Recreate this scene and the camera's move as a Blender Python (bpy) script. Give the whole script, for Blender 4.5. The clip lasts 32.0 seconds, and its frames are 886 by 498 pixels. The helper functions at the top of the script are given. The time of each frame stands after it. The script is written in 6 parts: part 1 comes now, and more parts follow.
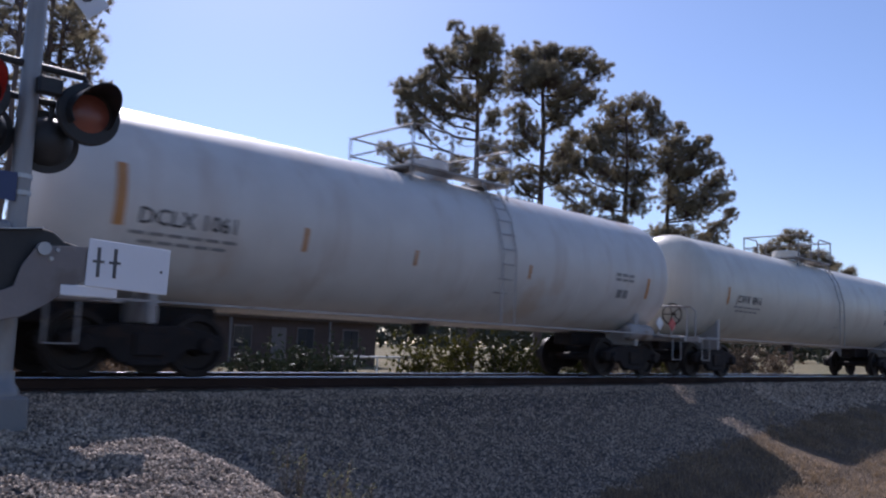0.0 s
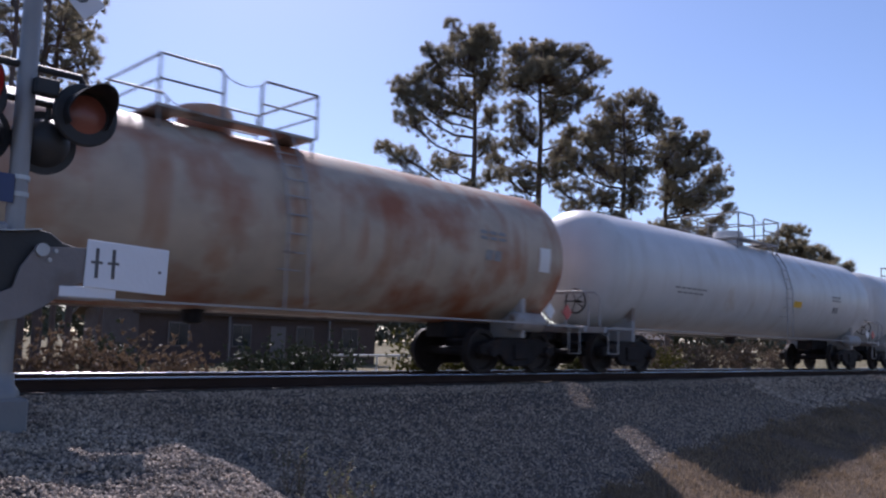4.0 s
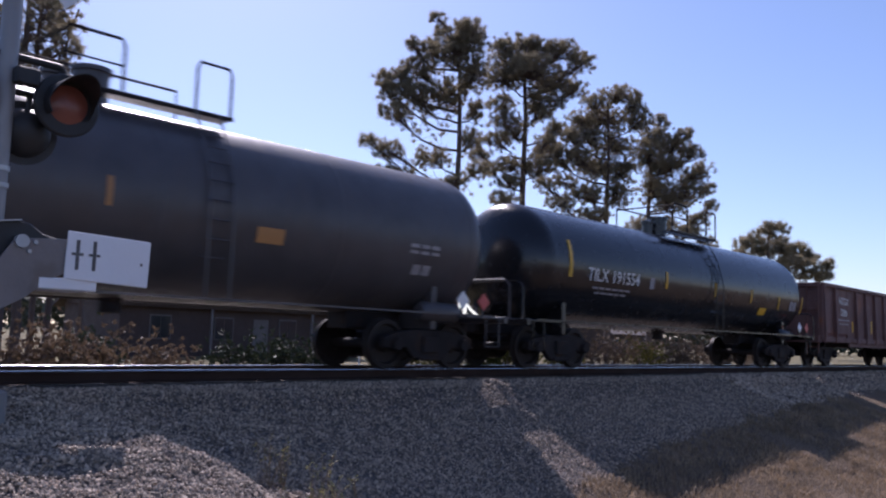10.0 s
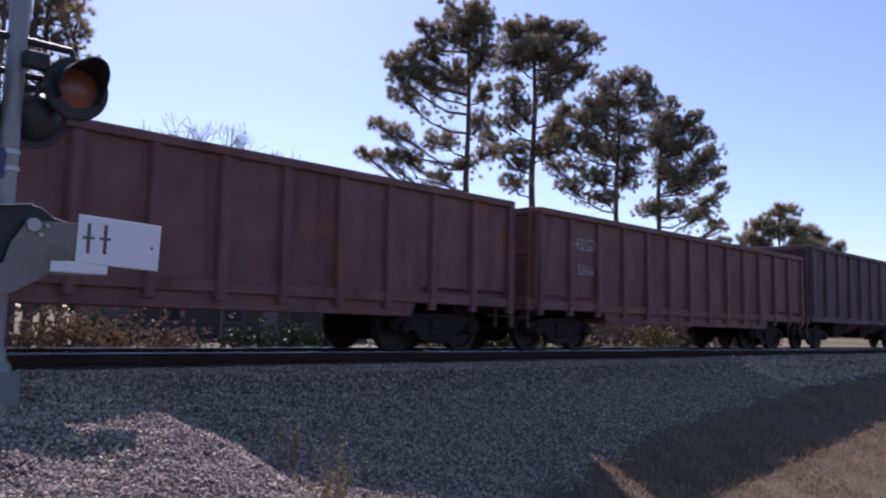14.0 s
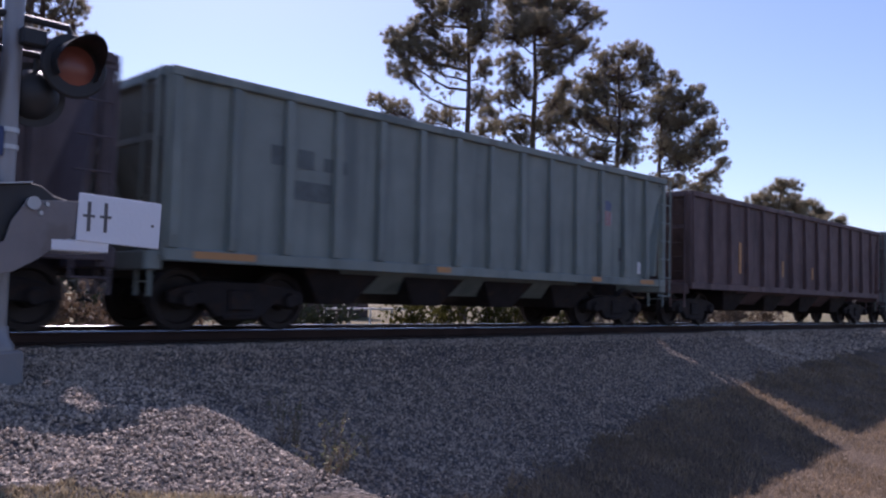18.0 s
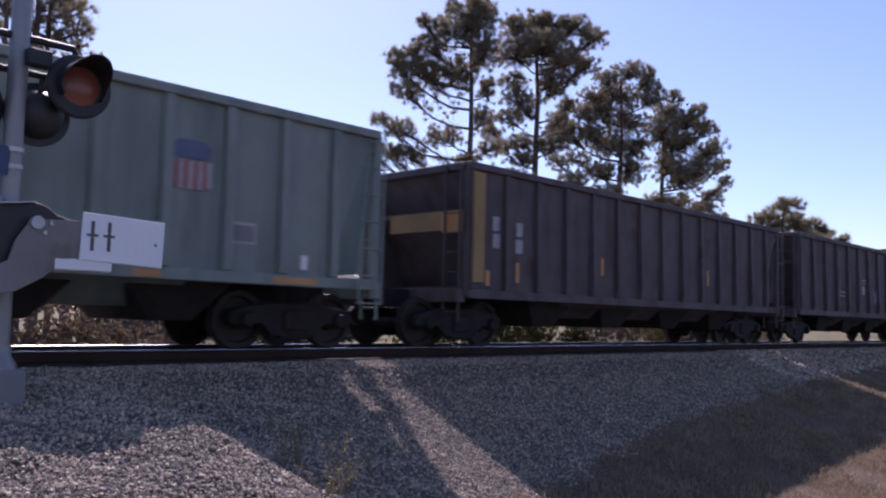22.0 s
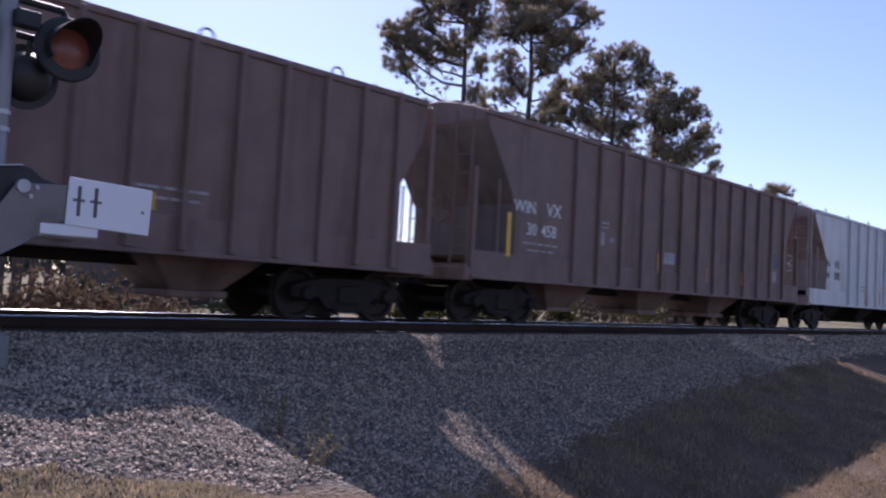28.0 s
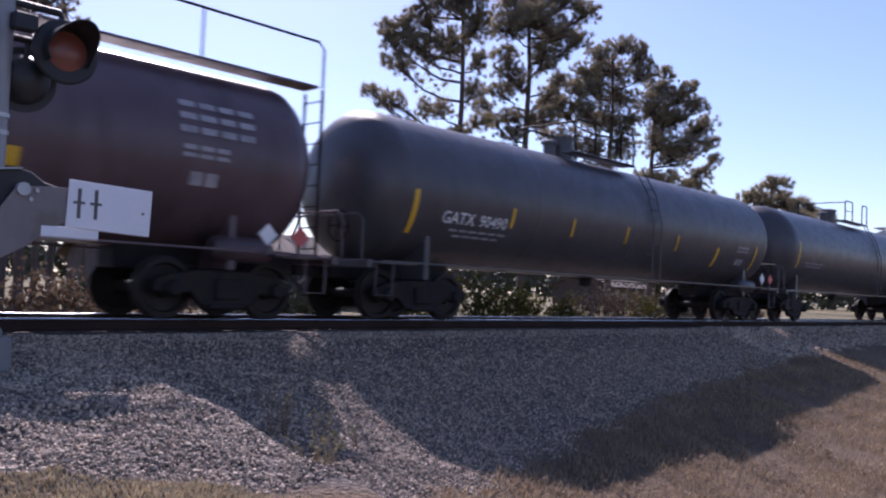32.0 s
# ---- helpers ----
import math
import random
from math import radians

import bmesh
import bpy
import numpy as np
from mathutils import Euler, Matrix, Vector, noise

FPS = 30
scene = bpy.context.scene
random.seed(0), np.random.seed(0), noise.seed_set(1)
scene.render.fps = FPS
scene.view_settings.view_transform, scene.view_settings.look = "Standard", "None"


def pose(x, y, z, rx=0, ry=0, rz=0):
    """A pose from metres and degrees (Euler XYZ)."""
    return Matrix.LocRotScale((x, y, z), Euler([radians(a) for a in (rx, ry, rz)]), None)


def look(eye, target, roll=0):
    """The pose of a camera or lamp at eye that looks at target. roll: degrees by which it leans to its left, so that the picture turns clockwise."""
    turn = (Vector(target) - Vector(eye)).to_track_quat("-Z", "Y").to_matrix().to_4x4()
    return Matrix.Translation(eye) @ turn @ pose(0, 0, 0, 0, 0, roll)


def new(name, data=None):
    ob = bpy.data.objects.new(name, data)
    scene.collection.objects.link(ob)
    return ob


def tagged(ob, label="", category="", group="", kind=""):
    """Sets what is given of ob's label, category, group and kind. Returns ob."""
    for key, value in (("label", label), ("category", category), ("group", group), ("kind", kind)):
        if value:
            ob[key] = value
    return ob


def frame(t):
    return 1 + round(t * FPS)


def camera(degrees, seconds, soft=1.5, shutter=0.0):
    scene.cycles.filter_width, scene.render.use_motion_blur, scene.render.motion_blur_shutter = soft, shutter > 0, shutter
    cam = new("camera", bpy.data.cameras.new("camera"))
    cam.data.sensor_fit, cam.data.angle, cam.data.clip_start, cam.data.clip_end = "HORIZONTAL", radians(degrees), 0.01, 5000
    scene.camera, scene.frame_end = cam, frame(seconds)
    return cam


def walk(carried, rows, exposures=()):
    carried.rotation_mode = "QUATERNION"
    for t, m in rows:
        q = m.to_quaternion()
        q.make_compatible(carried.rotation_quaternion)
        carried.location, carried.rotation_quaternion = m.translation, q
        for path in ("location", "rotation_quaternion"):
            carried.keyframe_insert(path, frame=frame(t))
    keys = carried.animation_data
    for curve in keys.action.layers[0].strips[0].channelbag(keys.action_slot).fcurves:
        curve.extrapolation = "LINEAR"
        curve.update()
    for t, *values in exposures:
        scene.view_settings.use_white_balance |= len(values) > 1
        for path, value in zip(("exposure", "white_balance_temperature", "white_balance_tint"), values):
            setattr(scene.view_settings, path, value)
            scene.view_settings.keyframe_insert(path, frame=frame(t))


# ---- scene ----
cam = camera(56.3, 32.0, soft=2.2, shutter=0.2)
import itertools

EYE = (0.0, 0.0, 0.585)
ROWS = [(0.0, -44.83, 6.68, -2.01), (0.5, -44.89, 6.74, -2.26), (1.0, -44.76, 6.71, -1.93), (1.5, -44.72, 6.67, -1.56), (2.0, -44.8, 7.09, -1.48), (2.5, -44.84, 6.83, -1.51), (3.0, -44.82, 6.73, -1.45), (3.5, -44.84, 6.61, -1.49), (5.5, -44.97, 6.25, -1.47), (6.0, -44.95, 6.1, -2.19), (6.5, -45.03, 6.19, -2.05), (7.0, -45.07, 6.06, -1.9), (7.5, -45.13, 5.97, -1.81), (8.0, -45.47, 5.25, -1.91), (8.5, -46.49, 5.73, -2.62), (9.0, -45.47, 5.59, -1.96), (9.5, -46.24, 7.18, -1.8), (10.0, -46.04, 6.17, -1.81), (10.5, -45.87, 6.37, -1.88), (11.0, -45.71, 6.31, -1.77), (11.5, -45.65, 5.84, -1.79), (12.0, -45.59, 5.7, -1.91), (12.5, -45.59, 5.39, -1.91), (13.0, -45.55, 5.28, -1.97), (13.5, -45.41, 5.06, -1.83), (14.0, -45.39, 4.97, -1.78), (14.5, -45.43, 4.42, -1.82), (16.5, -45.28, 4.34, -1.65), (17.0, -45.3, 4.32, -1.62), (17.5, -45.32, 4.17, -1.65), (18.0, -45.33, 3.35, -1.53), (18.5, -44.81, 3.55, -1.73), (19.0, -44.63, 3.91, -1.52), (19.5, -44.88, 4.29, -1.41), (20.0, -45.01, 4.23, -1.39), (20.5, -45.07, 4.15, -1.51), (21.0, -45.1, 4.07, -1.42), (21.5, -45.12, 3.93, -1.38), (22.0, -45.13, 4.66, -1.5), (22.5, -45.39, 5.19, -1.85), (23.0, -45.49, 4.98, -1.99), (23.5, -45.51, 4.69, -1.83), (24.0, -45.53, 4.61, -1.73), (24.5, -45.55, 4.95, -1.71), (25.0, -45.74, 5.24, -2.08), (25.5, -45.99, 4.96, -2.65), (26.0, -46.1, 3.76, -3.01), (26.5, -45.97, 3.35, -2.86), (28.5, -46.08, 2.99, -3.21), (29.0, -45.97, 2.9, -2.95), (29.5, -45.81, 2.9, -2.68), (30.0, -45.67, 2.87, -2.36), (30.5, -45.85, 2.94, -2.21), (31.0, -45.95, 2.89, -2.33), (31.5, -45.98, 2.79, -2.4), (32.0, -45.97, 2.83, -2.32)]
walk(cam, [(t, pose(*EYE, 90 + p, r, y)) for t, y, p, r in ROWS], exposures=[(0.0, 0.05, 5900, 24), (6.0, 0.1, 5950, 27), (14.0, 0.24, 6000, 32), (22.0, 0.34, 6050, 35), (32.0, 0.44, 6050, 33)])

# ---- light: clear winter sky, the sun high behind the train ----
SUN_EL = 43.5
SUN_AZ = 29.0          # from +y towards +x
world = bpy.data.worlds.new("sky")
scene.world = world
world.use_nodes = True
wn = world.node_tree.nodes
sky = wn.new("ShaderNodeTexSky")
sky.sky_type = "NISHITA"
sky.sun_disc = False
sky.sun_elevation = radians(SUN_EL)
sky.sun_rotation = radians(SUN_AZ)
sky.altitude, sky.air_density, sky.dust_density, sky.ozone_density = 100, 1.0, 0.5, 3.5
world.node_tree.links.new(sky.outputs[0], wn["Background"].inputs[0])
wn["Background"].inputs[1].default_value = 0.12
sun = new("sun", bpy.data.lights.new("sun", "SUN"))
sun.data.energy, sun.data.angle, sun.data.color = 5.0, radians(0.55), (1.0, 0.95, 0.87)
ce = math.cos(radians(SUN_EL))
sun.matrix_world = look((60 * ce * math.sin(radians(SUN_AZ)), 60 * ce * math.cos(radians(SUN_AZ)), 60 * math.sin(radians(SUN_EL))), (0, 0, 0))

# ---- materials ----
MATS = {}


def mat(name, base, rough=0.6, metal=0.0, vary=0.25, scale=1.5, grain=30.0, bump=0.15, streak=None, stain=None, stain_scale=0.8, stain_cut=0.55, spec=0.5, emit=0.0, random_tone=0.0, coords="Object", translucent=0.0):
    """A surface with two scales of tone, fine relief, and if wanted vertical streaks or stains of a second colour."""
    if name in MATS:
        return MATS[name]
    m = bpy.data.materials.new(name)
    m.use_nodes = True
    nt = m.node_tree
    n, ln = nt.nodes, nt.links
    p = n["Principled BSDF"]
    co = n.new("ShaderNodeTexCoord")
    info = n.new("ShaderNodeObjectInfo")
    shift = n.new("ShaderNodeVectorMath")
    shift.operation = "MULTIPLY_ADD"
    shift.inputs[1].default_value = (37.0, 61.0, 23.0)
    ln.new(info.outputs["Random"], shift.inputs[0])
    ln.new(co.outputs[coords], shift.inputs[2])
    src = shift.outputs[0]

    def noise_at(sc, detail=5.0, stretch=None):
        t = n.new("ShaderNodeTexNoise")
        t.inputs["Scale"].default_value, t.inputs["Detail"].default_value = sc, detail
        if stretch:
            mp = n.new("ShaderNodeMapping")
            mp.inputs["Scale"].default_value = stretch
            ln.new(src, mp.inputs[0])
            ln.new(mp.outputs[0], t.inputs["Vector"])
        else:
            ln.new(src, t.inputs["Vector"])
        return t.outputs["Fac"]

    def mix(fac, a, b, kind="MIX"):
        x = n.new("ShaderNodeMix")
        x.data_type, x.blend_type = "RGBA", kind
        for sock, v in ((x.inputs[0], fac), (x.inputs[6], a), (x.inputs[7], b)):
            if isinstance(v, bpy.types.NodeSocket):
                ln.new(v, sock)
            else:
                sock.default_value = v
        return x.outputs[2]

    def ramp(fac, lo, hi, a=0.0, b=1.0):
        r = n.new("ShaderNodeMapRange")
        ln.new(fac, r.inputs[0])
        for i, v in enumerate((lo, hi, a, b)):
            r.inputs[i + 1].default_value = v
        return r.outputs[0]

    c = (*base, 1)
    dark = (*[v * (1 - vary) for v in base], 1)
    light = (*[min(1, v * (1 + vary * 0.6)) for v in base], 1)
    col = mix(ramp(noise_at(scale), 0.3, 0.7), dark, light)
    col = mix(ramp(noise_at(grain, 3), 0.35, 0.75, 0.0, 0.5), col, c)
    if streak:
        s = ramp(noise_at(1.0, 6, (2.2, 2.2, 0.22)), 0.5, 0.72)
        col = mix(s, col, (*streak, 1))
    if stain:
        s = ramp(noise_at(stain_scale, 8), stain_cut, stain_cut + 0.1)
        col = mix(s, col, (*stain, 1))
    if random_tone:
        col = mix(ramp(info.outputs["Random"], 0, 1, 0, random_tone), col, (*[v * 0.35 for v in base], 1))
    ln.new(col, p.inputs["Base Color"])
    ln.new(ramp(noise_at(scale * 3), 0.2, 0.8, max(0.03, rough - 0.12), min(1, rough + 0.12)), p.inputs["Roughness"])
    p.inputs["Metallic"].default_value = metal
    p.inputs["Specular IOR Level"].default_value = spec
    if bump:
        b = n.new("ShaderNodeBump")
        b.inputs["Strength"].default_value, b.inputs["Distance"].default_value = bump, 0.02
        ln.new(noise_at(grain, 6), b.inputs["Height"])
        ln.new(b.outputs[0], p.inputs["Normal"])
    if emit:
        p.inputs["Emission Color"].default_value = c
        p.inputs["Emission Strength"].default_value = emit
    if translucent:
        tr = n.new("ShaderNodeBsdfTranslucent")
        ln.new(col, tr.inputs["Color"])
        mx = n.new("ShaderNodeMixShader")
        mx.inputs[0].default_value = translucent
        ln.new(p.outputs[0], mx.inputs[1])
        ln.new(tr.outputs[0], mx.inputs[2])
        ln.new(mx.outputs[0], n["Material Output"].inputs["Surface"])
    MATS[name] = m
    return m


WHITE = mat("white tank paint", (0.60, 0.59, 0.57), 0.42, vary=0.08, streak=(0.52, 0.495, 0.46), stain=(0.47, 0.40, 0.32), stain_cut=0.68, bump=0.05)
CREAM = mat("cream tank paint", (0.60, 0.57, 0.49), 0.45, vary=0.08, streak=(0.53, 0.485, 0.41), stain=(0.45, 0.35, 0.25), stain_cut=0.68, bump=0.05)
BLUE = mat("blue tank paint", (0.066, 0.074, 0.122), 0.5, vary=0.25, streak=(0.045, 0.046, 0.075), stain=(0.09, 0.075, 0.075), stain_cut=0.64, bump=0.05)
RUSTY = mat("rusted pale tank paint", (0.46, 0.37, 0.28), 0.6, vary=0.2, streak=(0.36, 0.19, 0.11), stain=(0.30, 0.105, 0.045), stain_scale=0.42, stain_cut=0.49, bump=0.1)
# BLACK, MAROON, DARKBROWN and SOOT: base colours lifted to take in lens haze
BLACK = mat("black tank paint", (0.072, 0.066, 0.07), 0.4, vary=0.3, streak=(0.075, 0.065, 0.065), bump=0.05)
GLOSS = mat("glossy black tank paint", (0.014, 0.014, 0.016), 0.22, vary=0.3, bump=0.03)
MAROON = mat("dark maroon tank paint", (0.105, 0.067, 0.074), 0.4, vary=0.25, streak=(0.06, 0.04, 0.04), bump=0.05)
REDBROWN = mat("red-brown car paint", (0.165, 0.086, 0.074), 0.7, vary=0.3, streak=(0.09, 0.035, 0.028), stain=(0.22, 0.085, 0.05), stain_cut=0.6)
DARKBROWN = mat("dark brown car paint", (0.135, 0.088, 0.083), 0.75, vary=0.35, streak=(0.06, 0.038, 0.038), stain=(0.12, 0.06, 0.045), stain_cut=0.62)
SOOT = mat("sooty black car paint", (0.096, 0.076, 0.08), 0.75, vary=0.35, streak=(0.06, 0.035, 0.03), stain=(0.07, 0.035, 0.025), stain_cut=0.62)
GREEN = mat("faded green car paint", (0.205, 0.236, 0.21), 0.65, vary=0.15, streak=(0.12, 0.145, 0.135), stain=(0.15, 0.12, 0.09), stain_cut=0.66)
GREY = mat("light grey hopper paint", (0.50, 0.53, 0.55), 0.5, vary=0.08, streak=(0.40, 0.40, 0.39), stain=(0.36, 0.31, 0.26), stain_cut=0.72, bump=0.05)
TAN = mat("brown hopper paint", (0.20, 0.13, 0.108), 0.65, vary=0.2, streak=(0.11, 0.06, 0.045), stain=(0.2, 0.12, 0.08), stain_cut=0.64)
PALE = mat("off-white hopper paint", (0.55, 0.56, 0.56), 0.5, vary=0.08, streak=(0.40, 0.38, 0.36), stain=(0.30, 0.24, 0.2), stain_cut=0.72, bump=0.05)
BAND = mat("black lading band", (0.03, 0.028, 0.03), 0.6, vary=0.3, streak=(0.07, 0.06, 0.055))
IRON = mat("grimy cast steel", (0.02, 0.016, 0.016), 0.75, vary=0.4, stain=(0.032, 0.02, 0.015), stain_scale=4, spec=0.25)
WHEEL = mat("worn wheel steel", (0.028, 0.022, 0.02), 0.6, metal=0.3, vary=0.3, spec=0.3)
RAILTOP = mat("polished rail steel", (0.62, 0.62, 0.63), 0.2, metal=1.0, vary=0.1, bump=0.02)
RAILRUST = mat("rusty rail web", (0.045, 0.028, 0.022), 0.9, vary=0.3, spec=0.1)
TIE = mat("weathered timber tie", (0.10, 0.08, 0.065), 0.9, vary=0.4, grain=60)
LETTER = mat("white stencil paint", (0.7, 0.7, 0.68), 0.6, vary=0.1)
FADED = mat("faded black stencil paint", (0.27, 0.265, 0.26), 0.6, vary=0.25, scale=6)
DUST = mat("faded white stencil paint", (0.34, 0.32, 0.33), 0.6, vary=0.3, scale=6)
HEDGE = mat("glossy dark hedge leaves", (0.05, 0.062, 0.034), 0.6, spec=0.2, vary=0.4, scale=2.0, translucent=0.15)
INK = mat("black stencil paint", (0.10, 0.098, 0.10), 0.6, vary=0.2)
YELLOW = mat("yellow reflective tape", (0.75, 0.43, 0.03), 0.4, vary=0.15)
ORANGE = mat("faded orange tape", (0.5, 0.24, 0.085), 0.5, vary=0.2)
PLACARD = mat("white placard", (0.75, 0.74, 0.72), 0.5, vary=0.05)
REDPLACARD = mat("red placard", (0.55, 0.10, 0.08), 0.5, vary=0.1)
GALV = mat("galvanised steel", (0.42, 0.43, 0.44), 0.45, metal=0.5, vary=0.15)
ALU = mat("silver painted mast", (0.25, 0.245, 0.25), 0.45, metal=0.35, vary=0.12)
LAMPBLACK = mat("matt black lamp hood", (0.02, 0.02, 0.021), 0.55, vary=0.2)
REDLENS = mat("lit red lens", (0.9, 0.05, 0.04), 0.25, vary=0.1, emit=0.7)
DIMLENS = mat("glowing red lens", (0.17, 0.055, 0.04), 0.35, vary=0.2, emit=0.035)
SIGNWHITE = mat("white weight plate", (0.72, 0.74, 0.78), 0.45, vary=0.06, stain=(0.5, 0.5, 0.5), stain_cut=0.7)
CONCRETE = mat("concrete footing", (0.22, 0.21, 0.205), 0.9, vary=0.2)
BARK = mat("pine bark", (0.10, 0.072, 0.06), 0.9, vary=0.4, grain=18, bump=0.5)
NEEDLE = mat("pine needles", (0.29, 0.25, 0.165), 0.6, vary=0.45, scale=0.5, translucent=0.6)
LEAFY = mat("yellow-green shrub leaves", (0.085, 0.08, 0.021), 0.7, spec=0.1, vary=0.4, scale=1.0, translucent=0.4)
DRYLEAF = mat("brown winter undergrowth", (0.16, 0.11, 0.07), 0.7, vary=0.4, scale=1.0, translucent=0.3)
TWIG = mat("bare grey twigs", (0.17, 0.13, 0.11), 0.9, vary=0.3)
STRAW = mat("dry winter grass", (0.33, 0.24, 0.15), 0.8, vary=0.4, scale=1.2, translucent=0.3)
# paler copy of the dry grass: sunlight on the verge put into its colour
VERGE = mat("bleached verge grass", (0.40, 0.32, 0.2), 0.8, vary=0.4, scale=2.0, translucent=0.3)
WEED = mat("dry green roadside weed", (0.17, 0.165, 0.085), 0.7, vary=0.3, translucent=0.35)
SIDING = mat("brown house siding", (0.075, 0.05, 0.042), 0.8, vary=0.15)
ROOFING = mat("brown shingle roof", (0.075, 0.056, 0.048), 0.9, vary=0.3)
DULLTRIM = mat("dull window trim", (0.16, 0.14, 0.13), 0.7, vary=0.2)
RUSTEND = mat("rust-stained hopper end", (0.30, 0.235, 0.21), 0.75, vary=0.25, streak=(0.17, 0.11, 0.09), stain=(0.4, 0.37, 0.35), stain_cut=0.62)
GRIME = mat("grimy hopper end", (0.17, 0.14, 0.125), 0.8, vary=0.3, streak=(0.09, 0.07, 0.062))
OCHRE = mat("faded ochre panel", (0.33, 0.20, 0.08), 0.7)
GATEGREY = mat("dull grey gate casting", (0.2, 0.18, 0.175), 0.6, vary=0.25, stain=(0.14, 0.12, 0.11), stain_scale=2.5)
STAINED = mat("white tank paint with rust wash", (0.60, 0.58, 0.545), 0.45, vary=0.08, streak=(0.52, 0.475, 0.43), stain=(0.50, 0.39, 0.29), stain_scale=0.5, stain_cut=0.62, bump=0.05)
PALERAIL = mat("dulled white frame paint", (0.36, 0.34, 0.325), 0.6, vary=0.2, stain=(0.2, 0.15, 0.12), stain_scale=2.0, stain_cut=0.58)
DULLRAIL = mat("weathered grey handrail paint", (0.20, 0.19, 0.185), 0.6, vary=0.25)
TRIMW = mat("white painted trim", (0.7, 0.7, 0.68), 0.6, vary=0.1)
DARKGLASS = mat("dark window glass", (0.03, 0.035, 0.04), 0.1, vary=0.1, bump=0)


# ---- mesh building ----
class Geo:
    def __init__(self):
        self.v, self.f = [], []

    def add(self, v, f):
        o = len(self.v)
        self.v += [tuple(p) for p in v]
        self.f += [tuple(i + o for i in q) for q in f]
        return self

    def box(self, x0, x1, y0, y1, z0, z1):
        return self.add([(x, y, z) for z in (z0, z1) for y in (y0, y1) for x in (x0, x1)],
                        [(0, 2, 3, 1), (4, 5, 7, 6), (0, 1, 5, 4), (2, 6, 7, 3), (0, 4, 6, 2), (1, 3, 7, 5)])

    def prism(self, poly, lo, hi, axis="y"):
        """A polygon drawn in the two other axes, drawn out along the axis."""
        n = len(poly)
        put = {"x": lambda a, b, c: (c, a, b), "y": lambda a, b, c: (a, c, b), "z": lambda a, b, c: (a, b, c)}[axis]
        v = [put(a, b, lo) for a, b in poly] + [put(a, b, hi) for a, b in poly]
        return self.add(v, [tuple(range(n)), tuple(range(2 * n - 1, n - 1, -1))] + [(i, i + n, (i + 1) % n + n, (i + 1) % n) for i in range(n)])

    def tube(self, pts, r, n=6, r1=None):
        pts = [Vector(p) for p in pts]
        v, f, m = [], [], len(pts)
        for i, p in enumerate(pts):
            d = (pts[min(i + 1, m - 1)] - pts[max(i - 1, 0)]).normalized()
            a = d.orthogonal().normalized() if i == 0 else (a - d * a.dot(d)).normalized()
            b = d.cross(a)
            rr = r if r1 is None else r + (r1 - r) * i / (m - 1)
            v += [p + (a * math.cos(2 * math.pi * k / n) + b * math.sin(2 * math.pi * k / n)) * rr for k in range(n)]
        for i in range(m - 1):
            f += [(i * n + k, i * n + (k + 1) % n, (i + 1) * n + (k + 1) % n, (i + 1) * n + k) for k in range(n)]
        f += [tuple(range(n - 1, -1, -1)), tuple(range((m - 1) * n, m * n))]
        return self.add(v, f)

    def lathe(self, prof, n=48, cy=0.0, cz=0.0, axis="x"):
        """A profile of (along, radius) turned about an axis."""
        v, f = [], []
        for x, r in prof:
            for k in range(n):
                c, s = r * math.cos(2 * math.pi * k / n), r * math.sin(2 * math.pi * k / n)
                v.append((x, cy + c, cz + s) if axis == "x" else (c, x, cz + s) if axis == "y" else (c, cy + s, x))
        for i in range(len(prof) - 1):
            f += [(i * n + k, i * n + (k + 1) % n, (i + 1) * n + (k + 1) % n, (i + 1) * n + k) for k in range(n)]
        f += [tuple(range(n - 1, -1, -1)), tuple(range((len(prof) - 1) * n, len(prof) * n))]
        return self.add(v, f)

    def mesh(self, name, bevel=0.0, smooth=False, angle=35):
        me = bpy.data.meshes.new(name)
        me.from_pydata([tuple(p) for p in self.v], [], self.f)
        bm = bmesh.new()
        bm.from_mesh(me)
        bmesh.ops.recalc_face_normals(bm, faces=bm.faces)
        if bevel:
            ed = [e for e in bm.edges if len(e.link_faces) == 2 and e.calc_face_angle(0) > 0.6]
            bmesh.ops.bevel(bm, geom=ed, offset=bevel, segments=1, affect="EDGES", clamp_overlap=True)
        bm.to_mesh(me)
        bm.free()
        if smooth:
            me.polygons.foreach_set("use_smooth", [True] * len(me.polygons))
            me.set_sharp_from_angle(angle=radians(angle))
        return me


CACHE = {}


def cached(key, make):
    if key not in CACHE:
        CACHE[key] = make()
    return CACHE[key]


def part(name, me, material, parent=None, at=None, label=""):
    """One mesh object under a thing or under a part. Alike pieces share their mesh."""
    if isinstance(me, Geo):
        me = me.mesh(name)
    if not me.materials:
        me.materials.append(material)
    ob = new(name, me)
    if me.materials[0] is not material:
        ob.material_slots[0].link = "OBJECT"
        ob.material_slots[0].material = material
    ob.parent = parent
    if at is not None:
        ob.matrix_basis = at
    if label:
        tagged(ob, label)
    return ob


def thing(name, label, category, at=None, group="", kind=""):
    ob = new(name)
    ob.empty_display_size = 0.3
    if at is not None:
        ob.matrix_basis = at
    return tagged(ob, label, category, group, kind)


def shape(words, size):
    """The flat outline of a word, centred on its foot."""
    cu = bpy.data.curves.new("words", "FONT")
    cu.body, cu.size, cu.align_x, cu.resolution_u, cu.offset = words, size, "CENTER", 2, size * 0.012
    ob = new("words", cu)
    me = bpy.data.meshes.new_from_object(ob.evaluated_get(bpy.context.evaluated_depsgraph_get()))
    bpy.data.objects.remove(ob)
    return me


